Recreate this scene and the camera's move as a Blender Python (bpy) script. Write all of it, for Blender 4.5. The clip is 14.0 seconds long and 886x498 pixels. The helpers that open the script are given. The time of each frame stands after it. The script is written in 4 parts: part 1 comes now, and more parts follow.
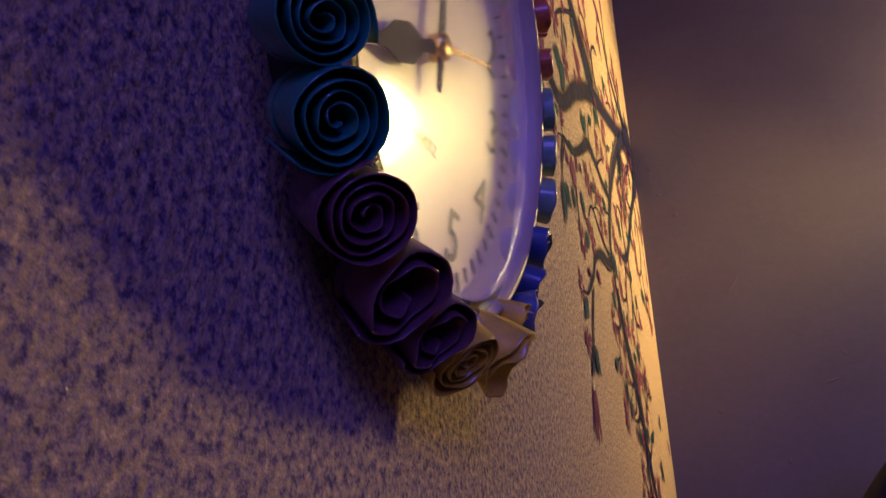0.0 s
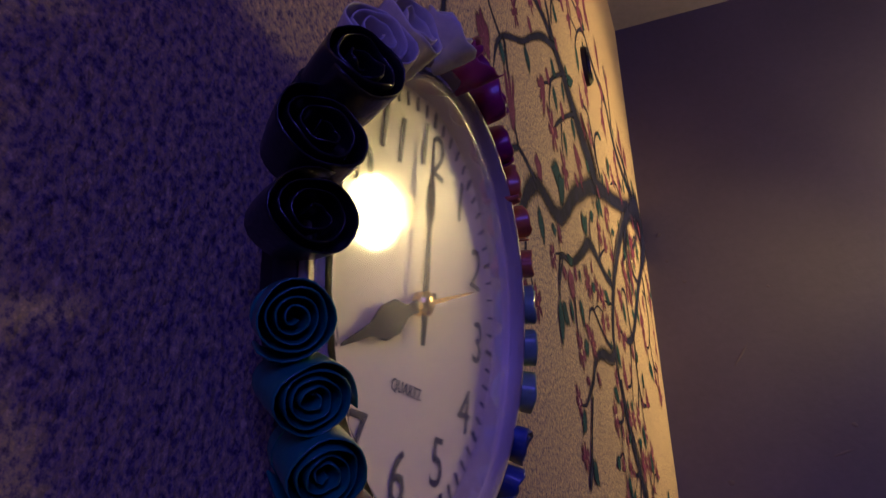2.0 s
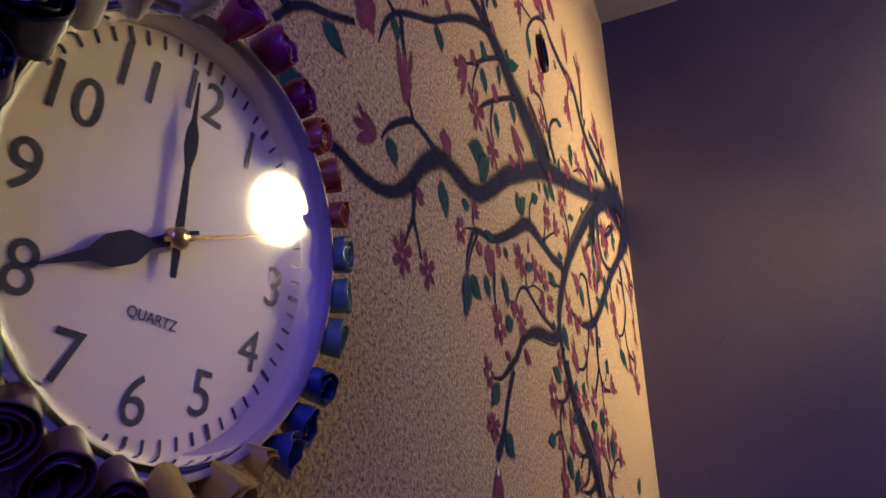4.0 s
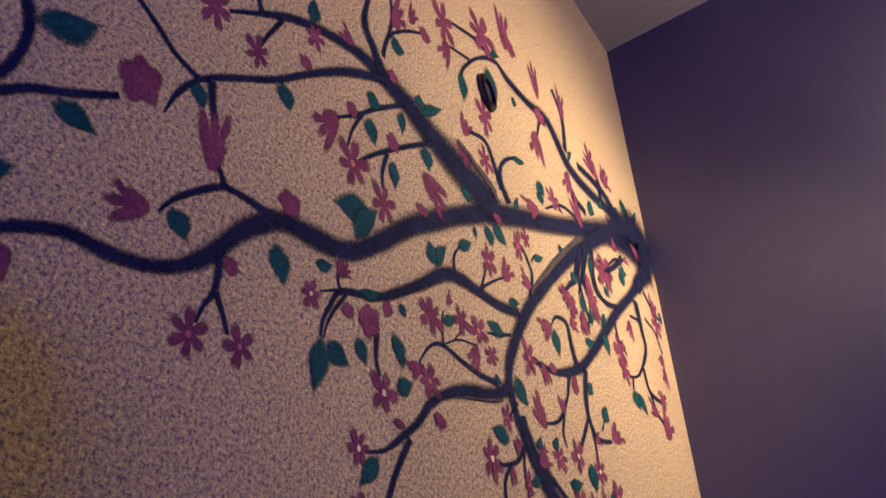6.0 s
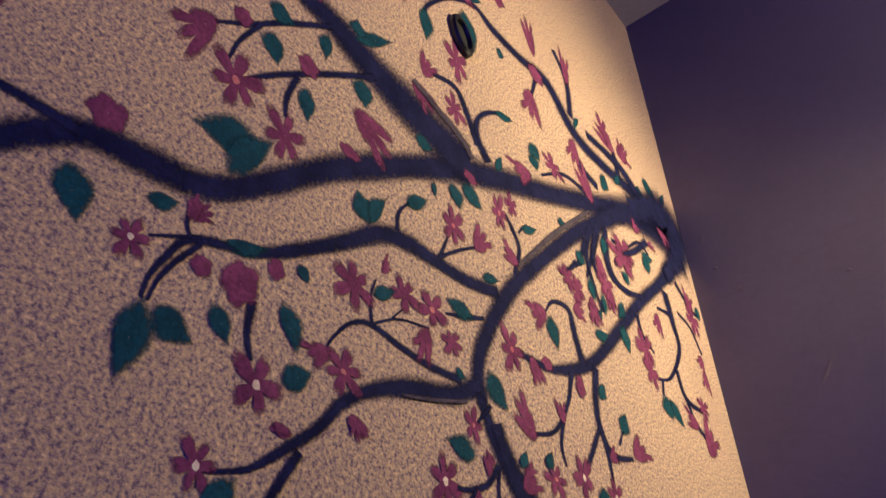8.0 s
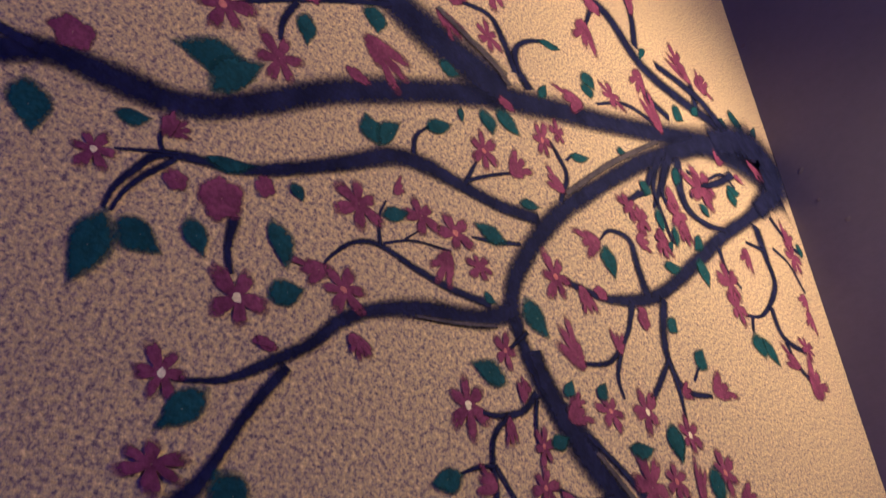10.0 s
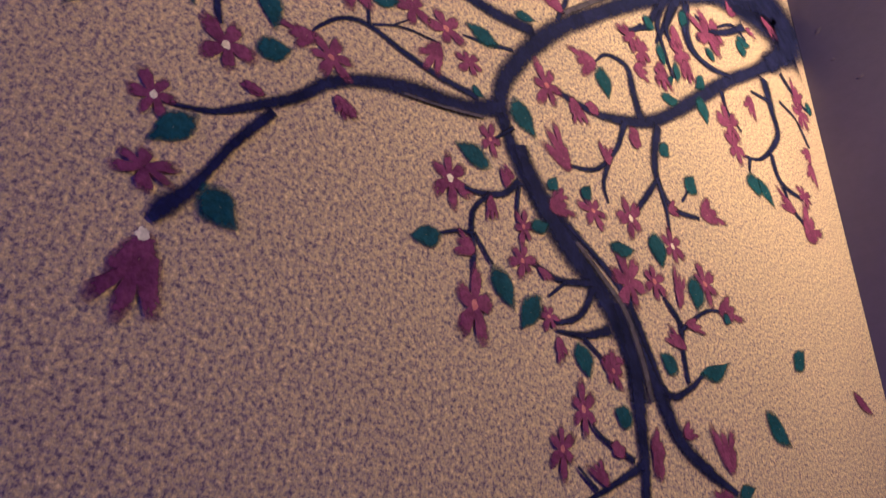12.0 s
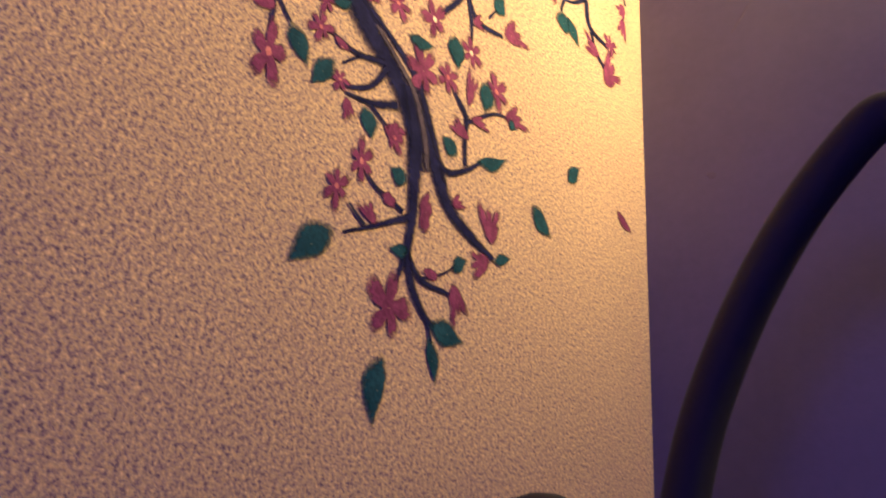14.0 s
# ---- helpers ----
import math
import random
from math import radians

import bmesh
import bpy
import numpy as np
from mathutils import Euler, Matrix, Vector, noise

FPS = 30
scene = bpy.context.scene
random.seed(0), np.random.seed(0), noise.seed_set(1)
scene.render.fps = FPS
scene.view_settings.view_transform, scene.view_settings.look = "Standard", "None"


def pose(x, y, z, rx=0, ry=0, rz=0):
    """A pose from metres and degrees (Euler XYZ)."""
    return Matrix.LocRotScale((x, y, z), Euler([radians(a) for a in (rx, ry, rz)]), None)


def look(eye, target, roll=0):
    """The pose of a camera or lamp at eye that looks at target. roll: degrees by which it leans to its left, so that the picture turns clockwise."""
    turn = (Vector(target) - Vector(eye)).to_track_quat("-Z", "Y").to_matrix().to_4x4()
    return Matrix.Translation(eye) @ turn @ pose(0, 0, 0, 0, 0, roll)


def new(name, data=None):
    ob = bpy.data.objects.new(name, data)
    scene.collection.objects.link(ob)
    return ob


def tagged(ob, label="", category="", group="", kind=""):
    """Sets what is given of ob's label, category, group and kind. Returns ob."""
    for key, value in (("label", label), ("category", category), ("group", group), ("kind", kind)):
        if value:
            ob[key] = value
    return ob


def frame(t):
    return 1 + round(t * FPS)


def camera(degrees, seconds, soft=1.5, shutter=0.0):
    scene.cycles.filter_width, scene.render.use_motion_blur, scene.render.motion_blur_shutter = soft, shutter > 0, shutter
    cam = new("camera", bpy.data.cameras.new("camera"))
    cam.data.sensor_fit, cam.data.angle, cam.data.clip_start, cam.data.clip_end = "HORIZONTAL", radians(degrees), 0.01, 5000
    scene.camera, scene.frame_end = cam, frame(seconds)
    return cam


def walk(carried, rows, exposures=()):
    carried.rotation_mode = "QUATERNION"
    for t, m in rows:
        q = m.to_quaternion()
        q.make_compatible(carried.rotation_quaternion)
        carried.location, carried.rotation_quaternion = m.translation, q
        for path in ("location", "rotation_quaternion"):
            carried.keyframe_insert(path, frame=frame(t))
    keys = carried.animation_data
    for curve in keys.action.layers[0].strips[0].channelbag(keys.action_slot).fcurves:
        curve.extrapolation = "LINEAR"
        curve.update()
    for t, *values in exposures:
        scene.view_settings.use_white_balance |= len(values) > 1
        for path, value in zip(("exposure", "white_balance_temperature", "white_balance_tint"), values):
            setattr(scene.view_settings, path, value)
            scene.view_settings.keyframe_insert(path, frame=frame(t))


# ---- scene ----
cam = camera(62.0, 14.0, soft=1.5, shutter=0.2)
PATH = [
    (0, (0.087, -1.448, 1.186), (-0.534, 0.174, 2.178), 1.4),
    (0.5, (0.091, -1.461, 1.196), (-0.535, 0.151, 2.200), 1.8),
    (1, (0.087, -1.472, 1.204), (-0.567, 0.128, 2.210), 2.2),
    (1.5, (0.103, -1.491, 1.223), (-0.547, 0.080, 2.276), 1.5),
    (2, (0.120, -1.505, 1.231), (-0.529, 0.054, 2.302), 2.1),
    (2.5, (0.133, -1.512, 1.227), (-0.513, 0.046, 2.301), 2.8),
    (3, (0.154, -1.508, 1.210), (-0.479, 0.065, 2.272), 3.1),
    (3.5, (0.183, -1.493, 1.202), (-0.445, 0.076, 2.273), 2.2),
    (3.7, (0.193, -1.480, 1.203), (-0.463, 0.075, 2.276), 2.2),
    (5.8, (0.367, -1.326, 1.237), (-0.553, -0.03, 2.451), 0.2),
    (6, (0.373, -1.314, 1.239), (-0.543, -0.012, 2.449), 0.0),
    (6.5, (0.381, -1.285, 1.247), (-0.548, 0.01, 2.455), 0.1),
    (7, (0.359, -1.242, 1.249), (-0.593, 0.038, 2.455), 0.6),
    (7.5, (0.335, -1.17, 1.294), (-0.652, 0.045, 2.539), -0.1),
    (7.7, (0.326, -1.137, 1.31), (-0.652, 0.068, 2.571), 0.1),
    (9.8, (0.344, -1.005, 1.303), (-0.845, -0.021, 2.575), 3.3),
    (10, (0.338, -0.997, 1.292), (-0.882, -0.023, 2.542), 3.4),
    (10.5, (0.332, -0.978, 1.271), (-0.948, -0.012, 2.465), 3.5),
    (11, (0.339, -0.961, 1.253), (-0.952, 0.03, 2.416), 3.3),
    (11.5, (0.342, -0.953, 1.232), (-0.966, 0.046, 2.368), 4.2),
    (12, (0.334, -0.949, 1.201), (-1.024, 0.072, 2.257), 5.5),
    (12.5, (0.33, -0.949, 1.175), (-1.077, 0.066, 2.172), 7.4),
    (13, (0.343, -0.937, 1.152), (-1.077, 0.136, 2.065), 8.5),
    (13.5, (0.373, -0.94, 1.127), (-0.968, 0.248, 2.016), 7.6),
    (14, (0.409, -0.919, 1.084), (-0.792, 0.47, 1.876), 5.1),
]
EXPOSURES = [(0, 1.25, 4800, 7), (1.0, 1.35, 5000, 6), (1.5, 1.5, 5000, 6), (2.0, 0.5, 4400, 8), (2.5, 0.5, 4200, 8), (3.7, 0.7, 4100, 12), (5.8, 1.0, 3850, 19), (10, 0.75, 3800, 22), (12.5, 1.1, 3800, 23), (13.5, 1.05, 3800, 23), (14, 1.85, 4450, 18)]
walk(cam, [(t, look(eye, target, roll)) for t, eye, target, roll in PATH], EXPOSURES)

# ---- light: one warm wall lamp near the corner, its added spot, violet fill behind the camera ----
world = bpy.data.worlds.new("dusk")
scene.world = world
world.use_nodes = True
sky = world.node_tree.nodes.new("ShaderNodeTexSky")
sky.sky_type, sky.sun_disc = "NISHITA", False
sky.sun_elevation, sky.sun_rotation = radians(2), radians(200)
world.node_tree.links.new(sky.outputs[0], world.node_tree.nodes["Background"].inputs[0])
world.node_tree.nodes["Background"].inputs[1].default_value = 0.05
ROOM_X, ROOM_Y, ROOM_Z = 3.2, -3.6, 2.9
LAMP = (0.94, -0.165, 2.14)
LAMP_STRENGTH = 33.0
SPOT_POWER = 32.0
FILL_POWER = 9.5
WINDOW_X = 1.20


def area(name, at, size_x, size_y, power, colour, target):
    data = bpy.data.lights.new(name, "AREA")
    data.shape, data.size, data.size_y, data.energy, data.color = "RECTANGLE", size_x, size_y, power, colour
    ob = new(name, data)
    ob.matrix_world = look(at, target)
    return tagged(ob, kind="structure")


# added fill lamp, tinted violet to colour the dark tones
area("violet_fill", (WINDOW_X, ROOM_Y + 0.03, 1.60), 1.18, 0.98, FILL_POWER, (0.27, 0.155, 1.0), (WINDOW_X, 0, 1.60))

# added spot just outside the globe, to brighten the mural with steeper falloff
beam = bpy.data.lights.new("added_mural_spot", "SPOT")
beam.energy, beam.color, beam.spot_size, beam.spot_blend, beam.shadow_soft_size = SPOT_POWER, (1.0, 0.56, 0.10), radians(98), 1.0, 0.05
aim = Vector((0.0, -0.38, 2.02))
beam_ob = new("added_mural_spot", beam)
beam_ob.matrix_world = look(Vector(LAMP) + 0.16 * (aim - Vector(LAMP)).normalized(), aim)
tagged(beam_ob, kind="structure")


# ---- materials ----
def material(name, build):
    m = bpy.data.materials.new(name)
    m.use_nodes = True
    nt = m.node_tree
    nt.nodes.clear()
    out = nt.nodes.new("ShaderNodeOutputMaterial")
    shader = nt.nodes.new("ShaderNodeBsdfPrincipled")
    nt.links.new(shader.outputs[0], out.inputs[0])
    build(nt, shader, out)
    return m


def node(nt, kind, **sockets):
    n = nt.nodes.new(kind)
    for key, value in sockets.items():
        n.inputs[key.replace("_", " ")].default_value = value
    return n


def noise_tex(nt, where, scale, detail=3.0, rough=0.6):
    n = node(nt, "ShaderNodeTexNoise", Scale=scale, Detail=detail, Roughness=rough)
    nt.links.new(where, n.inputs["Vector"])
    return n.outputs[0]


def ramp(nt, value, *stops):
    r = nt.nodes.new("ShaderNodeValToRGB")
    els = r.color_ramp.elements
    while len(els) < len(stops):
        els.new(0.5)
    for e, (p, c) in zip(els, stops):
        e.position, e.color = p, (*c, 1) if len(c) == 3 else (c[0],) * 3 + (1,)
    nt.links.new(value, r.inputs[0])
    return r.outputs[0]


def mix(nt, fac, a, b, blend="MIX"):
    m = nt.nodes.new("ShaderNodeMix")
    m.data_type, m.blend_type = "RGBA", blend
    for value, socket in ((fac, m.inputs[0]), (a, m.inputs[6]), (b, m.inputs[7])):
        if isinstance(value, bpy.types.NodeSocket):
            nt.links.new(value, socket)
        elif isinstance(value, tuple):
            socket.default_value = (*value, 1)
        else:
            socket.default_value = value
    return m.outputs[2]


def maths(nt, op, a, b=0.0):
    m = nt.nodes.new("ShaderNodeMath")
    m.operation = op
    for value, socket in ((a, m.inputs[0]), (b, m.inputs[1])):
        if isinstance(value, bpy.types.NodeSocket):
            nt.links.new(value, socket)
        else:
            socket.default_value = value
    return m.outputs[0]


def bump(nt, shader, height, strength, distance):
    b = node(nt, "ShaderNodeBump", Strength=strength, Distance=distance)
    nt.links.new(height, b.inputs["Height"])
    nt.links.new(b.outputs[0], shader.inputs["Normal"])


def place(nt):
    return nt.nodes.new("ShaderNodeNewGeometry").outputs["Position"]


def grain_height(nt, where):
    """Granular plaster: rounded grains of two to five millimetres over a slow unevenness."""
    v = node(nt, "ShaderNodeTexVoronoi", Scale=320.0)
    nt.links.new(where, v.inputs["Vector"])
    grains = maths(nt, "SUBTRACT", 1.0, v.outputs["Distance"])
    fine = noise_tex(nt, where, 260, 3, 0.65)
    lumps = noise_tex(nt, where, 95, 2, 0.5)
    return maths(nt, "ADD", maths(nt, "MULTIPLY", grains, 0.35), maths(nt, "ADD", fine, maths(nt, "MULTIPLY", lumps, 0.15)))


def grain_plaster(nt, shader, out):
    where = place(nt)
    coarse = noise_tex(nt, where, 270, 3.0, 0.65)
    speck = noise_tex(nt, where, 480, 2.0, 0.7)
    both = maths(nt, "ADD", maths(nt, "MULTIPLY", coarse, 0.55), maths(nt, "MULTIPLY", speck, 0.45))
    # grain speckle; violet shade and golden lamplight are also put into its stops
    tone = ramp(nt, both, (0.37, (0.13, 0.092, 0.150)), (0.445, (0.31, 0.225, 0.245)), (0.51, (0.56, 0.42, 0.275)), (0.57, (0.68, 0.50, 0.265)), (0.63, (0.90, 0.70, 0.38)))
    blot = noise_tex(nt, where, 3.5, 4, 0.6)
    base = mix(nt, 0.22, tone, ramp(nt, blot, (0.3, (0.45, 0.37, 0.34)), (0.7, (0.95, 0.88, 0.76))), "MULTIPLY")
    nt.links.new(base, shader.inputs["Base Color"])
    glint = ramp(nt, noise_tex(nt, where, 330, 1, 0.5), (0.66, (0.8,)), (0.74, (0.18,)))
    nt.links.new(glint, shader.inputs["Roughness"])
    shader.inputs["Specular IOR Level"].default_value = 0.25
    shader.inputs["Diffuse Roughness"].default_value = 0.15
    bump(nt, shader, grain_height(nt, where), 1.0, 0.0011)


def smooth_plaster(colour):
    def build(nt, shader, out):
        where = place(nt)
        patch = noise_tex(nt, where, 2.2, 5, 0.6)
        fine = noise_tex(nt, where, 60, 3, 0.6)
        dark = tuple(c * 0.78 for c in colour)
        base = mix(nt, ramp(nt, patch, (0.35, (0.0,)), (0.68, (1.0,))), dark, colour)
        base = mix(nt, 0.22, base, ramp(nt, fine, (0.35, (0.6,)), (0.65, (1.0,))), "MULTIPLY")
        nt.links.new(base, shader.inputs["Base Color"])
        shader.inputs["Roughness"].default_value = 0.55
        both = maths(nt, "ADD", maths(nt, "MULTIPLY", patch, 1.2), maths(nt, "MULTIPLY", fine, 0.35))
        bump(nt, shader, both, 0.35, 0.004)
    return build


def paint(dark, light, alpha_low=0.0, alpha_high=0.95):
    """Brushed mural paint: worn through at its rim, where the grain of the wall shows."""
    def build(nt, shader, out):
        where = place(nt)
        rim = nt.nodes.new("ShaderNodeAttribute")
        rim.attribute_name = "body"
        speck = noise_tex(nt, where, 260, 2.5, 0.7)
        brush = noise_tex(nt, where, 38, 4, 0.6)
        tone = mix(nt, ramp(nt, brush, (0.35, (0.0,)), (0.68, (1.0,))), dark, light)
        tone = mix(nt, 0.45, tone, ramp(nt, speck, (0.38, (0.35,)), (0.62, (1.0,))), "MULTIPLY")
        nt.links.new(tone, shader.inputs["Base Color"])
        shader.inputs["Roughness"].default_value = 0.85
        shader.inputs["Specular IOR Level"].default_value = 0.08
        bump(nt, shader, grain_height(nt, where), 0.7, 0.0009)
        cover = maths(nt, "ADD", rim.outputs["Fac"], maths(nt, "MULTIPLY", maths(nt, "SUBTRACT", speck, 0.5), 0.9))
        alpha = nt.nodes.new("ShaderNodeMapRange")
        alpha.interpolation_type = "SMOOTHSTEP"
        nt.links.new(cover, alpha.inputs[0])
        alpha.inputs[1].default_value, alpha.inputs[2].default_value = alpha_low, alpha_high
        nt.links.new(alpha.outputs[0], shader.inputs["Alpha"])
    return build


def plain(colour, rough=0.5, metal=0.0, coat=0.0, vary=0.25, scale=90.0, relief=0.15, transmission=0.0):
    def build(nt, shader, out):
        where = nt.nodes.new("ShaderNodeTexCoord").outputs["Object"]
        n = noise_tex(nt, where, scale, 4, 0.6)
        base = mix(nt, n, tuple(c * (1 - vary) for c in colour), tuple(min(1, c * (1 + vary)) for c in colour))
        nt.links.new(base, shader.inputs["Base Color"])
        shader.inputs["Roughness"].default_value, shader.inputs["Metallic"].default_value = rough, metal
        shader.inputs["Coat Weight"].default_value, shader.inputs["Transmission Weight"].default_value = coat, transmission
        if relief:
            bump(nt, shader, n, relief, 0.001)
    return build


def lit(colour, strength):
    def build(nt, shader, out):
        shader.inputs["Base Color"].default_value = (*colour, 1)
        shader.inputs["Emission Color"].default_value = (*colour, 1)
        shader.inputs["Emission Strength"].default_value = strength
    return build


def clear_glass(nt, shader, out):
    shader.inputs["Base Color"].default_value = (1, 1, 1, 1)
    shader.inputs["Roughness"].default_value = 0.06
    shader.inputs["Transmission Weight"].default_value = 1.0
    shader.inputs["IOR"].default_value = 1.5


M_GRAIN = material("grain_plaster", grain_plaster)
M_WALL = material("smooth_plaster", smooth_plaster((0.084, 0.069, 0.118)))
M_CEILING = material("ceiling_plaster", smooth_plaster((0.26, 0.22, 0.28)))
M_UNSEEN = material("unseen_dark_plaster", smooth_plaster((0.10, 0.075, 0.13)))
M_SCUFF = material("dark_scuff", plain((0.085, 0.068, 0.095), 0.8))
M_FLOOR = material("unseen_dark_floor", plain((0.07, 0.055, 0.07), 0.8, vary=0.3, scale=60))
M_BARK = material("dark_bark_paint", paint((0.006, 0.007, 0.048), (0.019, 0.020, 0.100), -0.05, 1.0))
M_LEAF = material("green_leaf_paint", paint((0.012, 0.047, 0.085), (0.022, 0.076, 0.125)))
M_PETAL = material("magenta_petal_paint", paint((0.13, 0.030, 0.105), (0.23, 0.058, 0.165)))
M_SHEEN = material("pale_bark_paint", paint((0.055, 0.045, 0.08), (0.10, 0.08, 0.12), 0.0, 0.9))
M_HEART = material("cream_heart_paint", paint((0.75, 0.60, 0.45), (0.95, 0.85, 0.70), -0.2, 0.15))
M_BLUSH = material("pink_heart_paint", paint((0.40, 0.12, 0.16), (0.62, 0.25, 0.24), -0.1, 0.3))
M_CASE = material("dark_case_plastic", plain((0.02, 0.018, 0.025), 0.35))
M_DIAL = material("dial_card", plain((0.94, 0.79, 0.54), 0.5, coat=0.5, vary=0.03, relief=0.0))
for n in M_DIAL.node_tree.nodes:
    if n.type == "BSDF_PRINCIPLED":
        n.inputs["Coat Roughness"].default_value = 0.30
M_BEZEL = material("pale_bezel_plastic", plain((0.60, 0.50, 0.33), 0.42, vary=0.06, relief=0.03))
M_INK = material("numeral_ink", plain((0.02, 0.018, 0.05), 0.5, vary=0.1, relief=0.0))
M_HAND = material("hand_enamel", plain((0.012, 0.010, 0.02), 0.8, 0.0))
M_GOLD = material("polished_brass", plain((0.85, 0.55, 0.22), 0.18, 1.0))
M_GLASS = material("clear_glass", clear_glass)
M_BLACK = material("black_rubber", plain((0.006, 0.006, 0.008), 0.8, vary=0.3, relief=0.3))
M_IRON = material("dark_iron", plain((0.03, 0.03, 0.035), 0.4, 0.8))
M_BULB = material("lamp_bulb", lit((1.0, 0.60, 0.15), LAMP_STRENGTH))
M_FRAME = material("window_paint", plain((0.7, 0.68, 0.66), 0.4))
ROSE_COLOURS = {
    "magenta": (0.30, 0.012, 0.10), "orange": (0.58, 0.17, 0.06), "light_blue": (0.25, 0.38, 0.25), "blue": (0.055, 0.085, 0.22),
    "yellow": (0.62, 0.44, 0.04), "purple": (0.13, 0.048, 0.070), "teal": (0.035, 0.21, 0.145), "black": (0.006, 0.006, 0.010),
    "white": (0.76, 0.70, 0.56)}
M_ROSE = {k: material(k + "_satin_foam", plain(c, 0.40, coat=0.5, vary=0.3, scale=220, relief=0.25)) for k, c in ROSE_COLOURS.items()}


# ---- mesh helpers ----
def mesh_of(name, bm, mat, smooth=False):
    me = bpy.data.meshes.new(name)
    bm.normal_update()
    bm.to_mesh(me)
    bm.free()
    if mat:
        me.materials.append(mat)
    if smooth:
        for p in me.polygons:
            p.use_smooth = True
    return me


def part(name, bm, mat, parent=None, label="", smooth=False, m=None):
    ob = new(name, mesh_of(name, bm, mat, smooth))
    if parent:
        ob.parent = parent
    if m:
        ob.matrix_local = m
    return tagged(ob, label)


def thing(name, label, category, m=None, group="", kind=""):
    ob = new(name)
    if m:
        ob.matrix_world = m
    return tagged(ob, label, category, group, kind)


def box(bm, x0, x1, y0, y1, z0, z1):
    v = [bm.verts.new((x, y, z)) for z in (z0, z1) for y in (y0, y1) for x in (x0, x1)]
    for f in ((0, 2, 3, 1), (4, 5, 7, 6), (0, 1, 5, 4), (2, 6, 7, 3), (0, 4, 6, 2), (1, 3, 7, 5)):
        bm.faces.new([v[i] for i in f])
    return bm


def slab(x0, x1, y0, y1, z0, z1, bevel=0.0):
    bm = box(bmesh.new(), x0, x1, y0, y1, z0, z1)
    if bevel:
        bmesh.ops.bevel(bm, geom=bm.edges[:], offset=bevel, segments=2, profile=0.5, affect="EDGES")
    return bm


def lathe(profile, steps=48, axis="x", closed=False):
    """A turned shape: (distance along the axis, radius) rows."""
    bm = bmesh.new()
    rings = []
    for along, r in profile:
        ring = []
        for i in range(steps):
            a = 2 * math.pi * i / steps
            c, s = r * math.cos(a), r * math.sin(a)
            ring.append(bm.verts.new({"x": (along, s, c), "y": (s, along, c), "z": (c, s, along)}[axis]))
        rings.append(ring)
    pairs = list(zip(rings, rings[1:])) + ([(rings[-1], rings[0])] if closed else [])
    for a, b in pairs:
        for i in range(steps):
            j = (i + 1) % steps
            bm.faces.new((a[i], a[j], b[j], b[i]))
    if not closed:
        for ring in (rings[0], rings[-1]):
            if profile[0 if ring is rings[0] else -1][1] > 1e-5:
                bm.faces.new(ring)
    bmesh.ops.remove_doubles(bm, verts=bm.verts[:], dist=1e-6)
    bmesh.ops.recalc_face_normals(bm, faces=bm.faces[:])
    return bm


def glide(points, per=6):
    """Catmull-Rom through points of any width."""
    p = np.array(points, float)
    p = np.vstack([2 * p[0] - p[1], p, 2 * p[-1] - p[-2]])
    out = []
    for i in range(1, len(p) - 2):
        a, b, c, d = p[i - 1:i + 3]
        for s in np.linspace(0, 1, per, endpoint=False):
            out.append(0.5 * (2 * b + (c - a) * s + (2 * a - 5 * b + 4 * c - d) * s ** 2 + (3 * b - a - 3 * c + d) * s ** 3))
    return np.array(out + [p[-2]])


def tube(points, radius, sides=16, per=8):
    path = [Vector(q) for q in glide(points, per)]
    bm = bmesh.new()
    rings = []
    up = Vector((0, 1, 0))
    for i, q in enumerate(path):
        d = (path[min(i + 1, len(path) - 1)] - path[max(i - 1, 0)]).normalized()
        u = (up - d * up.dot(d)).normalized()
        w = d.cross(u)
        rings.append([bm.verts.new(q + radius * (math.cos(2 * math.pi * k / sides) * u + math.sin(2 * math.pi * k / sides) * w)) for k in range(sides)])
    for a, b in zip(rings, rings[1:]):
        for k in range(sides):
            bm.faces.new((a[k], a[(k + 1) % sides], b[(k + 1) % sides], b[k]))
    bm.faces.new(rings[0][::-1])
    bm.faces.new(rings[-1])
    return bm


# ---- the room ----
def structure(name, bm, mat, label):
    return tagged(part(name, bm, mat), label, name.split("_")[0], kind="structure")


T = 0.15
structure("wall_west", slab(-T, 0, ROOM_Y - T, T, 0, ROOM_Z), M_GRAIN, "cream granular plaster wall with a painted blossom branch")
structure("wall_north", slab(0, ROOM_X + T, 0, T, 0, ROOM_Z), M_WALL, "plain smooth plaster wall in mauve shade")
# east and south walls and floor are unseen, made dark to swallow bounced lamplight
structure("wall_east", slab(ROOM_X, ROOM_X + T, ROOM_Y - T, 0, 0, ROOM_Z), M_UNSEEN, "unseen wall, dark to cut bounced light")
south = bmesh.new()
for x0, x1, z0, z1 in ((0, WINDOW_X - 0.6, 0, ROOM_Z), (WINDOW_X + 0.6, ROOM_X, 0, ROOM_Z), (WINDOW_X - 0.6, WINDOW_X + 0.6, 0, 1.1), (WINDOW_X - 0.6, WINDOW_X + 0.6, 2.1, ROOM_Z)):
    box(south, x0, x1, ROOM_Y - T, ROOM_Y, z0, z1)
structure("wall_south", south, M_UNSEEN, "unseen wall with the added window, dark to cut bounced light")
structure("ceiling", slab(-T, ROOM_X + T, ROOM_Y - T, T, ROOM_Z, ROOM_Z + 0.12), M_CEILING, "pale plain plaster ceiling")
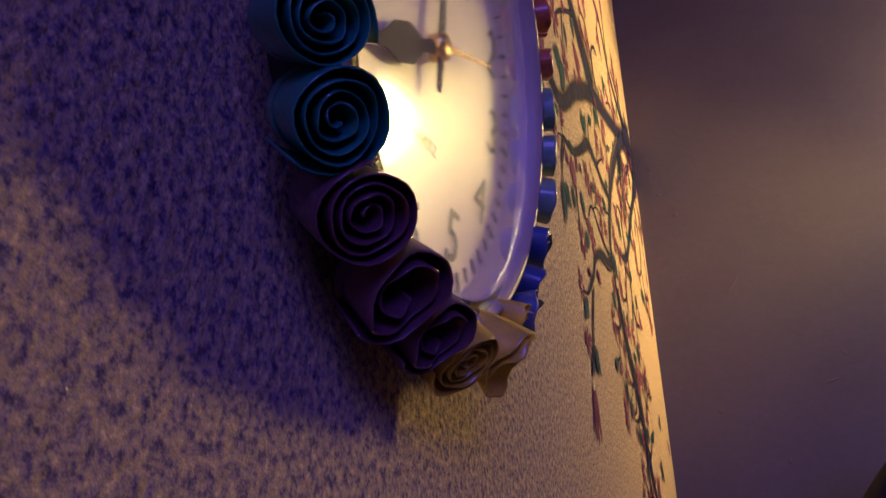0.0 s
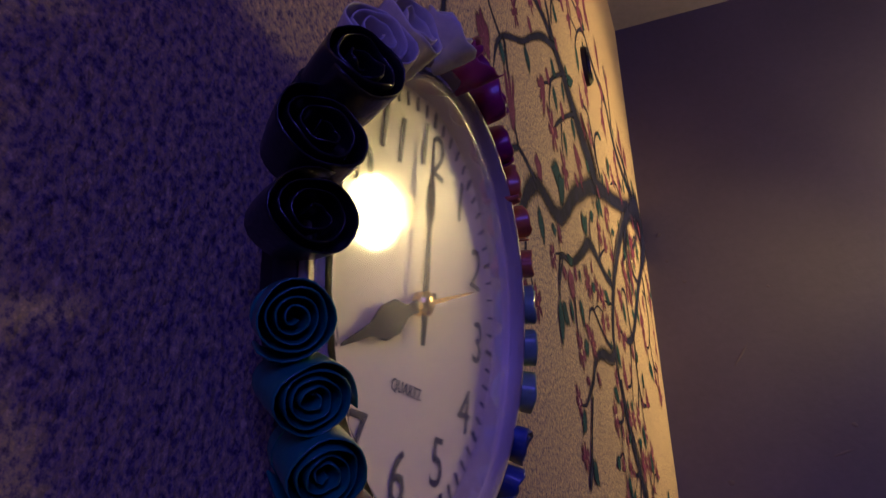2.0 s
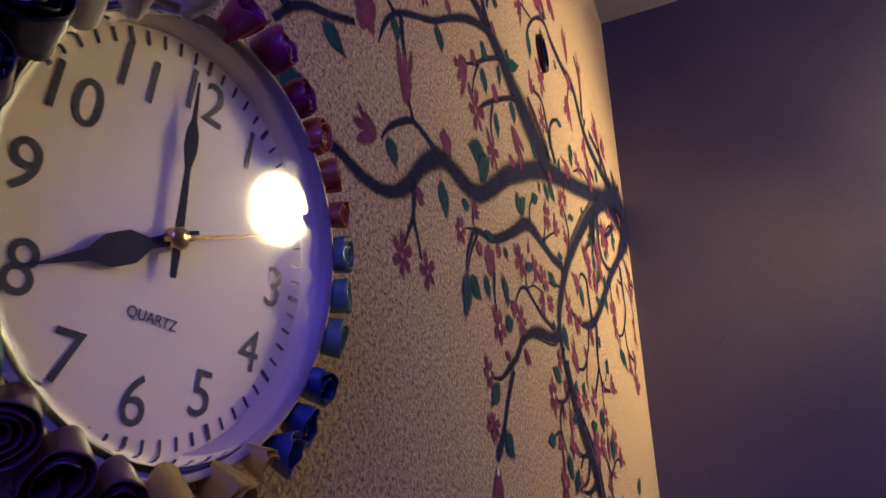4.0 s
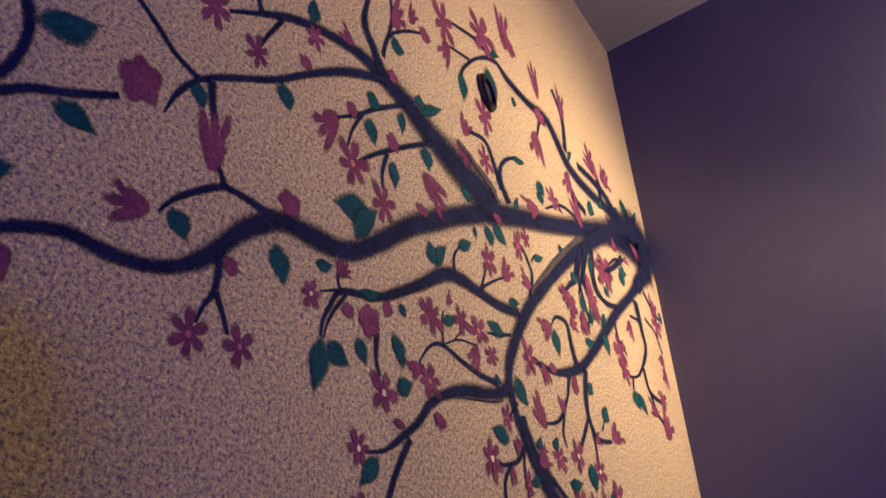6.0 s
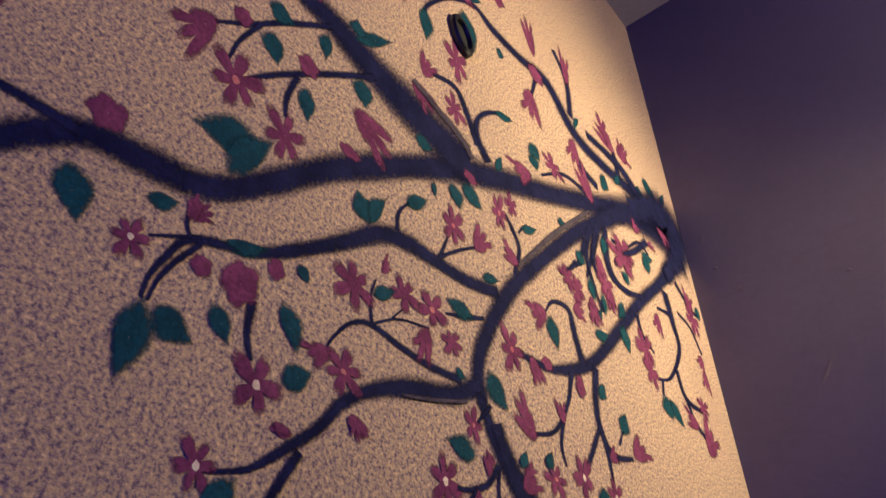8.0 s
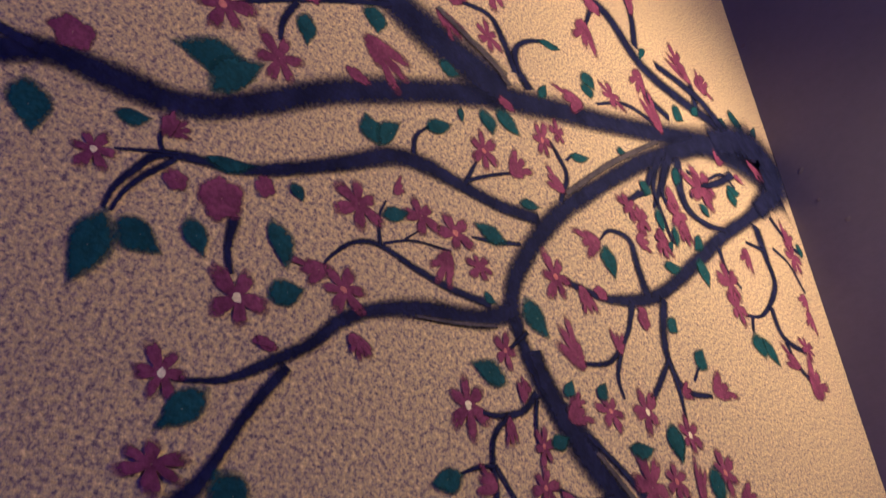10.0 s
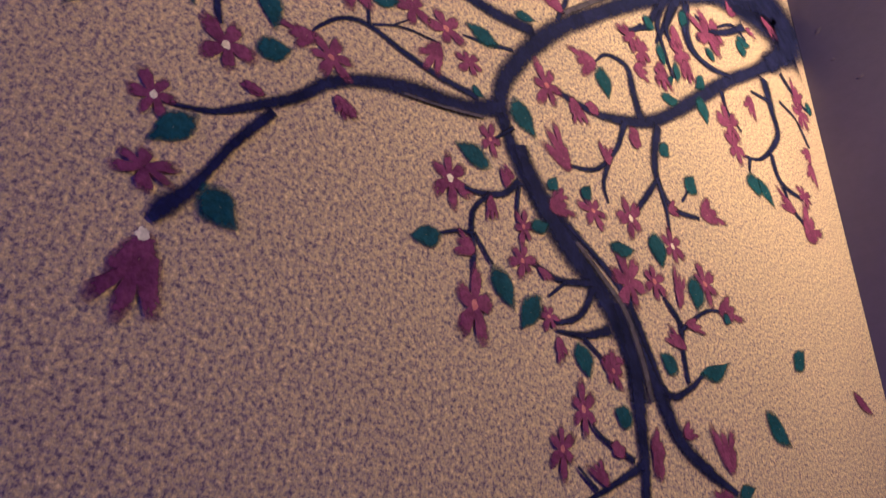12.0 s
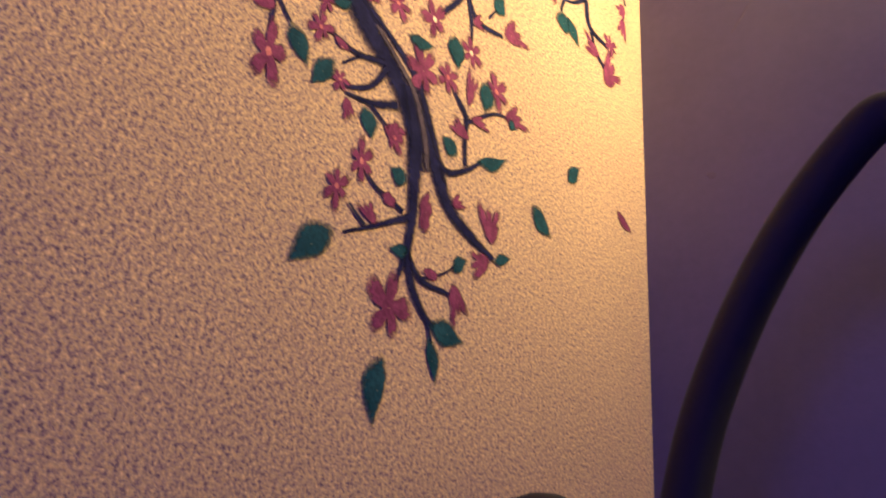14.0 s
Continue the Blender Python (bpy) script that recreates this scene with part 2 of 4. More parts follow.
structure("floor", slab(-T, ROOM_X + T, ROOM_Y - T, T, -0.1, 0), M_FLOOR, "unseen floor, dark to cut bounced light")
structure("ground", slab(-3000, 3000, -3000, 3000, -0.5, -0.45), M_FLOOR, "dim ground outside the window")
# unseen window, made up to house the violet fill
win = thing("unseen_window", "added unseen window that holds the violet fill lamp", "window", kind="structure")
for x0, x1, z0, z1 in ((-0.6, -0.55, 1.1, 2.1), (0.55, 0.6, 1.1, 2.1), (-0.55, 0.55, 1.1, 1.15), (-0.55, 0.55, 2.05, 2.1)):
    part("window_frame", slab(WINDOW_X + x0, WINDOW_X + x1, ROOM_Y - 0.10, ROOM_Y - 0.05, z0, z1, 0.004), M_FRAME, win)
pane = part("pane", slab(WINDOW_X - 0.55, WINDOW_X + 0.55, ROOM_Y - 0.08, ROOM_Y - 0.076, 1.15, 2.05), M_GLASS, win, "clear window pane")
pane.visible_shadow = False

# ---- wall lamp beside the corner ----
lamp = thing("wall_lamp", "dark iron wall lamp with a warm lit bulb", "lamp", pose(LAMP[0], 0, LAMP[2]))
part("backplate", lathe([(0.0, 0.045), (-0.008, 0.045), (-0.014, 0.036), (-0.014, 0.0)], 32, "y"), M_IRON, lamp)
part("arm", tube([(0, -0.012, 0.05), (0, -0.04, 0.11), (0, -0.09, 0.145), (0, LAMP[1], 0.122)], 0.006, 10), M_IRON, lamp)
part("holder", lathe([(0.128, 0.0), (0.126, 0.012), (0.104, 0.018), (0.102, 0.0)], 24, "z"), M_IRON, lamp, m=pose(0, LAMP[1], 0))
part("cap", lathe([(0.128, 0.0), (0.128, 0.012), (0.120, 0.020), (0.112, 0.024), (0.112, 0.027), (0.123, 0.022), (0.132, 0.012), (0.132, 0.0)], 40, "z"), M_IRON, lamp, "small dark metal cap", True, pose(0, LAMP[1], 0))
part("globe", lathe([(0.11 * math.cos(q), 0.11 * math.sin(q)) for q in np.linspace(0.25, math.pi, 12)], 24, "z"), M_BULB, lamp,
     "glowing warm glass globe", True, pose(0, LAMP[1], 0))

# ---- painted blossom branch on the grain wall ----
mural = thing("wall_mural", "painted dark branch with magenta blossoms and teal leaves", "mural")
layer = [0.0002]


def painted(name, outline_rows, mat, label=""):
    """A film of paint on the wall, from rows of (place, body) where body fades towards the rim."""
    layer[0] += 0.000004
    bm = bmesh.new()
    body = bm.verts.layers.float.new("body")
    rows = []
    for row in outline_rows:
        made = []
        for (y, z), b in row:
            v = bm.verts.new((layer[0], y, z))
            v[body] = b
            made.append(v)
        rows.append(made)
    for a, b in zip(rows, rows[1:]):
        for i in range(min(len(a), len(b)) - 1):
            bm.faces.new((a[i], a[i + 1], b[i + 1], b[i]))
    bmesh.ops.recalc_face_normals(bm, faces=bm.faces[:])
    return part(name, bm, mat, mural, label)


def branch(*rows, mat=None):
    p = glide(rows, 5)
    p[:, 2] = np.maximum(p[:, 2], 0.002)
    d = np.gradient(p[:, :2], axis=0)
    n = np.stack([-d[:, 1], d[:, 0]], 1) / np.maximum(np.hypot(d[:, 0], d[:, 1]), 1e-6)[:, None]
    out = []
    for k in range(len(p)):
        w = p[k, 2] * (1.0 + 0.12 * noise.noise(Vector((p[k, 0] * 60, p[k, 1] * 60, 1.7))))
        row = []
        for s, b in ((-0.70, -0.15), (-0.36, 0.55), (0.0, 1.35), (0.36, 0.60), (0.64, -0.15)):
            row.append(((p[k, 0] + n[k, 0] * w * s, p[k, 1] + n[k, 1] * w * s), b))
        out.append(row)
    return painted("branch", out, mat or M_BARK)


def streak(*rows):
    ob = branch(*rows, mat=M_SHEEN)
    ob.name = "brush_streak"
    return ob


def fan(name, centre, rim, mat, inner=0.72):
    """A filled outline: rim points round a centre."""
    c = np.array(centre)
    rim = [np.array(q) for q in rim] + [np.array(rim[0])]
    rows = [[(tuple(c + (q - c) * 0.02), 1.4) for q in rim], [(tuple(c + (q - c) * inner), 0.9) for q in rim], [(tuple(q), 0.30) for q in rim]]
    return painted(name, rows, mat)


def leaf(base, tip, width):
    a, b = np.array(base), np.array(tip)
    d = b - a
    n = np.array([-d[1], d[0]]) / max(np.hypot(*d), 1e-6)
    bend = random.uniform(-0.10, 0.10) * np.hypot(*d)
    left, right = [], []
    for s in np.linspace(0, 1, 11):
        half = 0.56 * width * math.sin(math.pi * s ** 0.78) ** 1.15
        mid = a + d * s + n * bend * math.sin(math.pi * s)
        left.append(mid + n * half)
        right.append(mid - n * half)
    return fan("leaf", (a + b) / 2, left + right[-2:0:-1], M_LEAF, 0.66)


def flower(y, z, ry, rz, heart=""):
    petals = random.choice((5, 6, 6))
    turn = random.uniform(0, 6.28)
    sizes = [random.uniform(0.85, 1.18) for _ in range(petals)]
    rim = []
    for k in range(petals * 10):
        a = k / 10
        s = sizes[int(a) % petals]
        f = a - int(a)
        r = (0.36 + 0.76 * math.sin(math.pi * f) ** 0.55 - 0.07 * math.exp(-((f - 0.5) / 0.06) ** 2)) * s
        t = turn + 2 * math.pi * (int(a) + 0.5 + (f - 0.5) * 0.86) / petals
        r *= 1 + 0.16 * noise.noise(Vector((math.cos(t) * 3.1 + y * 40, math.sin(t) * 3.1 + z * 40, 4.2)))
        rim.append((y + ry * r * math.cos(t), z + rz * r * math.sin(t)))
    ob = fan("blossom", (y, z), rim, M_PETAL, 0.68)
    if heart:
        q = 0.17 if heart == "w" else 0.15
        rim = [(y + ry * q * random.uniform(0.8, 1.25) * math.cos(t), z + rz * q * random.uniform(0.8, 1.25) * math.sin(t)) for t in np.linspace(0, 6.28, 11)[:-1]]
        dot = fan("heart", (y, z), rim, M_HEART if heart == "w" else M_BLUSH)
        dot.parent = ob
        tagged(dot, "cream painted heart" if heart == "w" else "pink painted heart")
    return ob


def bud(y, z, ry, rz, way):
    """A half-open blossom: a cup with three or four pointed petal tips that opens towards way."""
    tips = random.choice((3, 3, 3))
    heights = [random.uniform(0.72, 1.25) for _ in range(tips)]
    shape = [(-0.16, -0.95), (-0.50, -0.55), (-0.68, -0.05)]
    for k in range(tips):
        u0, u1 = -0.80 + 1.6 * k / tips, -0.80 + 1.6 * (k + 1) / tips
        m = (u0 + u1) / 2
        w = 0.85 / tips
        shape += [(u0 * 0.70, 0.25), (m * 1.15 - 0.9 * w, 0.58 * heights[k]), (m * 1.32 - 0.4 * w, 0.95 * heights[k]), (m * 1.32 + 0.4 * w, 0.98 * heights[k]), (m * 1.15 + 0.9 * w, 0.58 * heights[k])]
    shape += [(0.74, 0.15), (0.66, -0.10), (0.48, -0.55), (0.14, -0.95)]
    c, s = math.cos(way), math.sin(way)
    rim = []
    for u, v in shape:
        rim.append((y + ry * (c * v - s * u), z + rz * (s * v + c * u)))
    return fan("bud", (y - ry * c * 0.35, z - rz * s * 0.35), rim, M_PETAL, 0.68)


def petal_blot(y, z, ry, rz, heart=""):
    rim = []
    off = random.uniform(0, 50)
    for k in range(36):
        a = k / 36 * 2 * math.pi
        r = 0.86 + 0.20 * abs(math.sin(2.5 * a + off)) + 0.22 * noise.noise(Vector((math.cos(a) * 1.9 + off, math.sin(a) * 1.9, 0)))
        rim.append((y + ry * r * math.cos(a), z + rz * r * math.sin(a)))
    return fan("heart" if heart else "petal", (y, z), rim, M_HEART if heart else M_PETAL, 0.75)


def loose_petal(y0, z0, y1, z1):
    ob = leaf((y0, z0), (y1, z1), 0.016)
    ob.name = "petal"
    ob.data.materials[0] = M_PETAL
    return ob


branch((-0.043, 2.180, 0.1914), (-0.149, 2.148, 0.1144), (-0.303, 2.071, 0.0513), (-0.476, 1.970, 0.0393), (-0.642, 1.878, 0.0412), (-0.730, 1.818, 0.0325), (-0.834, 1.733, 0.0293), (-0.897, 1.667, 0.0241), (-0.936, 1.635, 0.0236), (-0.979, 1.625, 0.0281), (-1.012, 1.618, 0.0228), (-1.044, 1.589, 0.0206), (-1.073, 1.544, 0.0163), (-1.101, 1.520, 0.0128), (-1.134, 1.509, 0.0135), (-1.165, 1.507, 0.0116), (-1.190, 1.495, 0.0101), (-1.210, 1.479, 0.0086), (-1.221, 1.467, 0.0084))
branch((-0.658, 1.875, 0.0791), (-0.734, 1.879, 0.0740), (-0.803, 1.887, 0.0649), (-0.856, 1.900, 0.0502), (-0.899, 1.904, 0.0404), (-0.945, 1.902, 0.0250), (-0.999, 1.881, 0.0167), (-1.041, 1.855, 0.0130), (-1.071, 1.827, 0.0085), (-1.106, 1.791, 0.0049))
branch((-0.899, 1.904, 0.0170), (-0.960, 1.856, 0.0140), (-1.006, 1.807, 0.0102), (-1.044, 1.761, 0.0090), (-1.085, 1.723, 0.0079), (-1.112, 1.695, 0.0062), (-1.127, 1.666, 0.0063), (-1.133, 1.638, 0.0020))
branch((-1.115, 1.693, 0.0075), (-1.138, 1.698, 0.0072), (-1.161, 1.712, 0.0076), (-1.179, 1.722, 0.0067), (-1.194, 1.730, 0.0058))
branch((-1.104, 1.701, 0.0111), (-1.098, 1.680, 0.0098), (-1.090, 1.659, 0.0065))
branch((-0.905, 1.908, 0.0226), (-0.923, 1.936, 0.0210), (-0.940, 1.958, 0.0174), (-0.941, 1.995, 0.0100), (-0.932, 2.054, 0.0085))
branch((-0.905, 1.937, 0.0080), (-0.899, 1.982, 0.0057), (-0.866, 2.030, 0.0067), (-0.819, 2.073, 0.0038))
branch((-0.907, 1.941, 0.0069), (-0.895, 2.015, 0.0077), (-0.902, 2.072, 0.0071))
branch((-1.051, 1.841, 0.0076), (-1.063, 1.804, 0.0055), (-1.069, 1.779, 0.0037))
branch((-1.072, 1.823, 0.0109), (-1.081, 1.840, 0.0068), (-1.078, 1.866, 0.0045))
branch((-1.244, 1.542, 0.0072), (-1.232, 1.565, 0.0080), (-1.217, 1.584, 0.0079), (-1.195, 1.600, 0.0083), (-1.166, 1.625, 0.0066))
branch((-1.240, 1.559, 0.0081), (-1.231, 1.591, 0.0082), (-1.230, 1.619, 0.0084), (-1.237, 1.641, 0.0107), (-1.248, 1.655, 0.0093))
branch((-0.863, 1.894, 0.0076), (-0.911, 1.843, 0.0076), (-0.937, 1.811, 0.0062), (-0.967, 1.780, 0.0042))
branch((-0.930, 1.818, 0.0059), (-0.943, 1.783, 0.0052), (-0.947, 1.757, 0.0036))
branch((-0.805, 1.879, 0.0094), (-0.858, 1.829, 0.0085), (-0.906, 1.779, 0.0070), (-0.938, 1.739, 0.0042))
branch((-0.887, 1.796, 0.0078), (-0.893, 1.766, 0.0075), (-0.891, 1.743, 0.0042))
branch((-1.015, 1.617, 0.0128), (-1.044, 1.616, 0.0097), (-1.070, 1.612, 0.0081), (-1.090, 1.594, 0.0077), (-1.106, 1.575, 0.0056), (-1.115, 1.558, 0.0031))
branch((-1.070, 1.613, 0.0075), (-1.077, 1.623, 0.0070), (-1.086, 1.633, 0.0042))
branch((-1.062, 1.559, 0.0087), (-1.059, 1.540, 0.0083), (-1.059, 1.524, 0.0067), (-1.065, 1.508, 0.0048), (-1.068, 1.494, 0.0029))
branch((-1.058, 1.524, 0.0084), (-1.049, 1.512, 0.0064), (-1.041, 1.498, 0.0050))
branch((-0.154, 2.194, 0.0387), (-0.300, 2.163, 0.0352), (-0.393, 2.164, 0.0404), (-0.457, 2.218, 0.0402), (-0.532, 2.202, 0.0256), (-0.599, 2.196, 0.0260), (-0.643, 2.202, 0.0152), (-0.697, 2.150, 0.0074), (-0.734, 2.089, 0.0082), (-0.740, 2.061, 0.0079))
branch((-0.650, 2.199, 0.0197), (-0.695, 2.198, 0.0123), (-0.762, 2.165, 0.0072))
branch((-0.714, 2.129, 0.0082), (-0.772, 2.101, 0.0073))
branch((-0.484, 2.224, 0.0135), (-0.502, 2.165, 0.0101), (-0.514, 2.128, 0.0080))
branch((-0.396, 2.197, 0.0191), (-0.391, 2.291, 0.0207), (-0.422, 2.343, 0.0202))
branch((-0.624, 1.910, 0.0226), (-0.644, 1.936, 0.0193), (-0.640, 1.971, 0.0095), (-0.612, 2.007, 0.0073), (-0.571, 2.033, 0.0051))
branch((-0.644, 1.920, 0.0159), (-0.664, 1.963, 0.0171), (-0.685, 1.985, 0.0130), (-0.734, 1.963, 0.0057))
branch((-0.373, 2.045, 0.0148), (-0.444, 2.032, 0.0089), (-0.508, 1.982, 0.0046))
branch((-0.340, 2.087, 0.0224), (-0.387, 2.093, 0.0237), (-0.402, 2.122, 0.0171))
branch((-0.251, 2.176, 0.0230), (-0.251, 2.243, 0.0170))
flower(-1.120, 1.781, 0.0180, 0.0265)
flower(-1.069, 1.773, 0.0140, 0.0210)
bud(-1.088, 1.644, 0.0192, 0.0297, 1.84)
petal_blot(-1.156, 1.650, 0.0180, 0.0220)
bud(-1.136, 1.550, 0.0170, 0.0198, -2.82)
petal_blot(-1.006, 1.641, 0.0130, 0.0130)
flower(-1.009, 1.862, 0.0130, 0.0175)
bud(-0.965, 1.910, 0.0116, 0.0176, 2.88)
petal_blot(-1.015, 1.815, 0.0090, 0.0095)
bud(-0.975, 1.763, 0.0193, 0.0297, -2.20)
petal_blot(-0.946, 1.810, 0.0095, 0.0110)
flower(-0.937, 1.741, 0.0220, 0.0270, "p")
petal_blot(-0.879, 1.818, 0.0115, 0.0135)
flower(-0.888, 1.724, 0.0205, 0.0275)
bud(-0.803, 1.804, 0.0253, 0.0308, -0.36)
petal_blot(-0.824, 1.760, 0.0125, 0.0075)
flower(-1.071, 1.484, 0.0155, 0.0180, "p")
flower(-1.029, 1.494, 0.0140, 0.0155, "p")
petal_blot(-1.050, 1.550, 0.0085, 0.0080)
petal_blot(-1.196, 1.468, 0.0110, 0.0140)
bud(-0.885, 2.038, 0.0171, 0.0374, 0.81)
petal_blot(-0.827, 2.064, 0.0130, 0.0145)
bud(-0.855, 2.074, 0.0132, 0.0226, 1.17)
flower(-0.784, 2.140, 0.0265, 0.0435)
flower(-0.679, 2.229, 0.0405, 0.0445)
bud(-0.604, 2.324, 0.0286, 0.0561, 1.65)
petal_blot(-0.584, 2.298, 0.0220, 0.0215)
bud(-0.497, 2.295, 0.0220, 0.0511, 1.97)
bud(-0.389, 2.326, 0.0193, 0.0489, 1.43)
bud(-0.515, 2.113, 0.0319, 0.0368, -1.65)
petal_blot(-0.491, 2.206, 0.0215, 0.0205)
flower(-0.680, 2.036, 0.0230, 0.0360)
bud(-0.732, 1.971, 0.0193, 0.0215, 1.30)
flower(-0.684, 1.946, 0.0170, 0.0225)
bud(-0.736, 1.917, 0.0215, 0.0237, -0.49)
bud(-0.274, 2.253, 0.0324, 0.0347, 2.75)
bud(-0.404, 2.114, 0.0231, 0.0325, -1.91)
bud(-0.213, 2.264, 0.0269, 0.0335, 0.42)
flower(-0.475, 2.024, 0.0250, 0.0195)
bud(-0.556, 1.951, 0.0297, 0.0215, -2.41)
bud(-0.382, 2.062, 0.0259, 0.0374, 2.22)
petal_blot(-0.886, 1.921, 0.0085, 0.0115)
petal_blot(-0.659, 1.859, 0.0120, 0.0080)
bud(-0.778, 2.082, 0.0187, 0.0281, -2.01)
bud(-0.933, 1.613, 0.0077, 0.0099, 0.54)
leaf((-1.232, 1.635), (-1.193, 1.672), 0.0251)
leaf((-1.204, 1.585), (-1.168, 1.583), 0.0191)
leaf((-1.230, 1.498), (-1.203, 1.531), 0.0201)
leaf((-1.017, 1.875), (-1.019, 1.918), 0.0189)
leaf((-1.114, 1.689), (-1.104, 1.666), 0.0162)
leaf((-1.039, 1.764), (-1.022, 1.736), 0.0213)
leaf((-1.108, 1.567), (-1.088, 1.547), 0.0198)
leaf((-1.015, 1.596), (-0.998, 1.560), 0.0223)
leaf((-0.970, 1.601), (-0.948, 1.612), 0.0125)
leaf((-0.897, 1.691), (-0.960, 1.679), 0.0345)
leaf((-0.926, 1.655), (-0.894, 1.713), 0.0249)
leaf((-0.929, 1.854), (-0.899, 1.852), 0.0248)
leaf((-0.919, 1.823), (-0.907, 1.788), 0.0225)
leaf((-0.866, 1.879), (-0.863, 1.842), 0.0160)
leaf((-0.820, 1.861), (-0.812, 1.825), 0.0258)
leaf((-0.877, 1.793), (-0.870, 1.754), 0.0182)
leaf((-0.836, 1.905), (-0.784, 1.957), 0.0170)
leaf((-0.829, 1.914), (-0.835, 1.939), 0.0219)
leaf((-0.896, 1.974), (-0.865, 1.985), 0.0277)
leaf((-0.654, 2.202), (-0.619, 2.234), 0.0144)
leaf((-0.739, 2.078), (-0.734, 2.016), 0.0248)
leaf((-0.667, 2.164), (-0.641, 2.092), 0.0359)
leaf((-0.584, 2.168), (-0.587, 2.141), 0.0170)
leaf((-0.608, 2.012), (-0.564, 2.033), 0.0142)
leaf((-0.747, 1.847), (-0.718, 1.850), 0.0196)
leaf((-0.530, 2.003), (-0.517, 1.980), 0.0263)
leaf((-0.368, 2.219), (-0.391, 2.169), 0.0113)
leaf((-0.611, 1.908), (-0.597, 1.943), 0.0124)
leaf((-0.177, 2.183), (-0.169, 2.223), 0.0253)
leaf((-0.125, 2.210), (-0.100, 2.261), 0.0186)
leaf((-0.078, 2.242), (-0.044, 2.297), 0.0154)
branch((-0.618, 1.733, 0.0199), (-0.667, 1.719, 0.0182), (-0.712, 1.714, 0.0192), (-0.749, 1.711, 0.0232), (-0.782, 1.699, 0.0204), (-0.819, 1.666, 0.0168), (-0.852, 1.638, 0.0140), (-0.881, 1.616, 0.0117), (-0.905, 1.604, 0.0096), (-0.925, 1.597, 0.0085), (-0.940, 1.587, 0.0069), (-0.948, 1.569, 0.0058), (-0.953, 1.554, 0.0041), (-0.954, 1.539, 0.0030))
branch((-0.929, 1.592, 0.0050), (-0.942, 1.569, 0.0049), (-0.948, 1.553, 0.0032), (-0.950, 1.539, 0.0021))
branch((-0.929, 1.597, 0.0040), (-0.946, 1.587, 0.0031), (-0.961, 1.578, 0.0017))
branch((-0.276, 2.080, 0.0432), (-0.413, 1.955, 0.0313), (-0.503, 1.859, 0.0248), (-0.574, 1.778, 0.0239), (-0.613, 1.724, 0.0240), (-0.640, 1.675, 0.0216), (-0.654, 1.640, 0.0218), (-0.653, 1.614, 0.0222), (-0.642, 1.588, 0.0199), (-0.624, 1.564, 0.0255), (-0.597, 1.543, 0.0297), (-0.563, 1.526, 0.0304))
branch((-0.654, 1.617, 0.0200), (-0.690, 1.593, 0.0203), (-0.733, 1.580, 0.0187), (-0.775, 1.561, 0.0141), (-0.803, 1.540, 0.0120), (-0.822, 1.514, 0.0099), (-0.844, 1.493, 0.0092), (-0.864, 1.475, 0.0058), (-0.881, 1.467, 0.0041), (-0.894, 1.463, 0.0032))
branch((-0.886, 1.575, 0.0101), (-0.885, 1.550, 0.0064), (-0.879, 1.535, 0.0048))
branch((-0.678, 1.611, 0.0096), (-0.718, 1.606, 0.0088), (-0.751, 1.607, 0.0082), (-0.784, 1.610, 0.0058), (-0.804, 1.601, 0.0044), (-0.819, 1.581, 0.0031), (-0.825, 1.567, 0.0013))
branch((-0.783, 1.610, 0.0043), (-0.787, 1.633, 0.0030), (-0.783, 1.652, 0.0018))
branch((-0.781, 1.613, 0.0031), (-0.755, 1.630, 0.0028), (-0.719, 1.640, 0.0026))
branch((-0.763, 1.627, 0.0022), (-0.746, 1.648, 0.0014))
branch((-0.643, 1.690, 0.0050), (-0.673, 1.676, 0.0055), (-0.699, 1.666, 0.0028))
branch((-0.708, 1.719, 0.0063), (-0.696, 1.753, 0.0034))
branch((-0.705, 1.724, 0.0050), (-0.681, 1.746, 0.0045), (-0.652, 1.769, 0.0038))
branch((-0.763, 1.715, 0.0069), (-0.762, 1.737, 0.0047), (-0.747, 1.761, 0.0022))
branch((-0.587, 1.774, 0.0084), (-0.574, 1.816, 0.0085), (-0.582, 1.834, 0.0097), (-0.598, 1.852, 0.0063))
branch((-0.574, 1.840, 0.0044), (-0.555, 1.865, 0.0022))
branch((-0.105, 2.075, 0.0357), (-0.183, 1.995, 0.0253), (-0.266, 1.918, 0.0240), (-0.354, 1.825, 0.0236), (-0.426, 1.751, 0.0189), (-0.471, 1.717, 0.0176), (-0.527, 1.690, 0.0124), (-0.567, 1.682, 0.0110), (-0.597, 1.680, 0.0067))
branch((-0.363, 1.997, 0.0206), (-0.397, 1.922, 0.0135), (-0.422, 1.869, 0.0064))
branch((-0.340, 2.006, 0.0119), (-0.348, 1.935, 0.0139), (-0.318, 1.911, 0.0145), (-0.258, 1.931, 0.0095))
branch((-0.462, 1.725, 0.0196), (-0.472, 1.756, 0.0163), (-0.481, 1.788, 0.0123), (-0.514, 1.781, 0.0064), (-0.532, 1.758, 0.0030))
branch((-0.434, 1.736, 0.0165), (-0.445, 1.688, 0.0160), (-0.443, 1.658, 0.0129), (-0.421, 1.636, 0.0103), (-0.375, 1.647, 0.0059))
branch((-0.441, 1.664, 0.0073), (-0.466, 1.625, 0.0094), (-0.488, 1.594, 0.0065))
branch((-0.491, 1.703, 0.0109), (-0.506, 1.661, 0.0074), (-0.536, 1.620, 0.0063), (-0.575, 1.602, 0.0045))
branch((-0.519, 1.636, 0.0078), (-0.527, 1.608, 0.0059), (-0.521, 1.590, 0.0035))
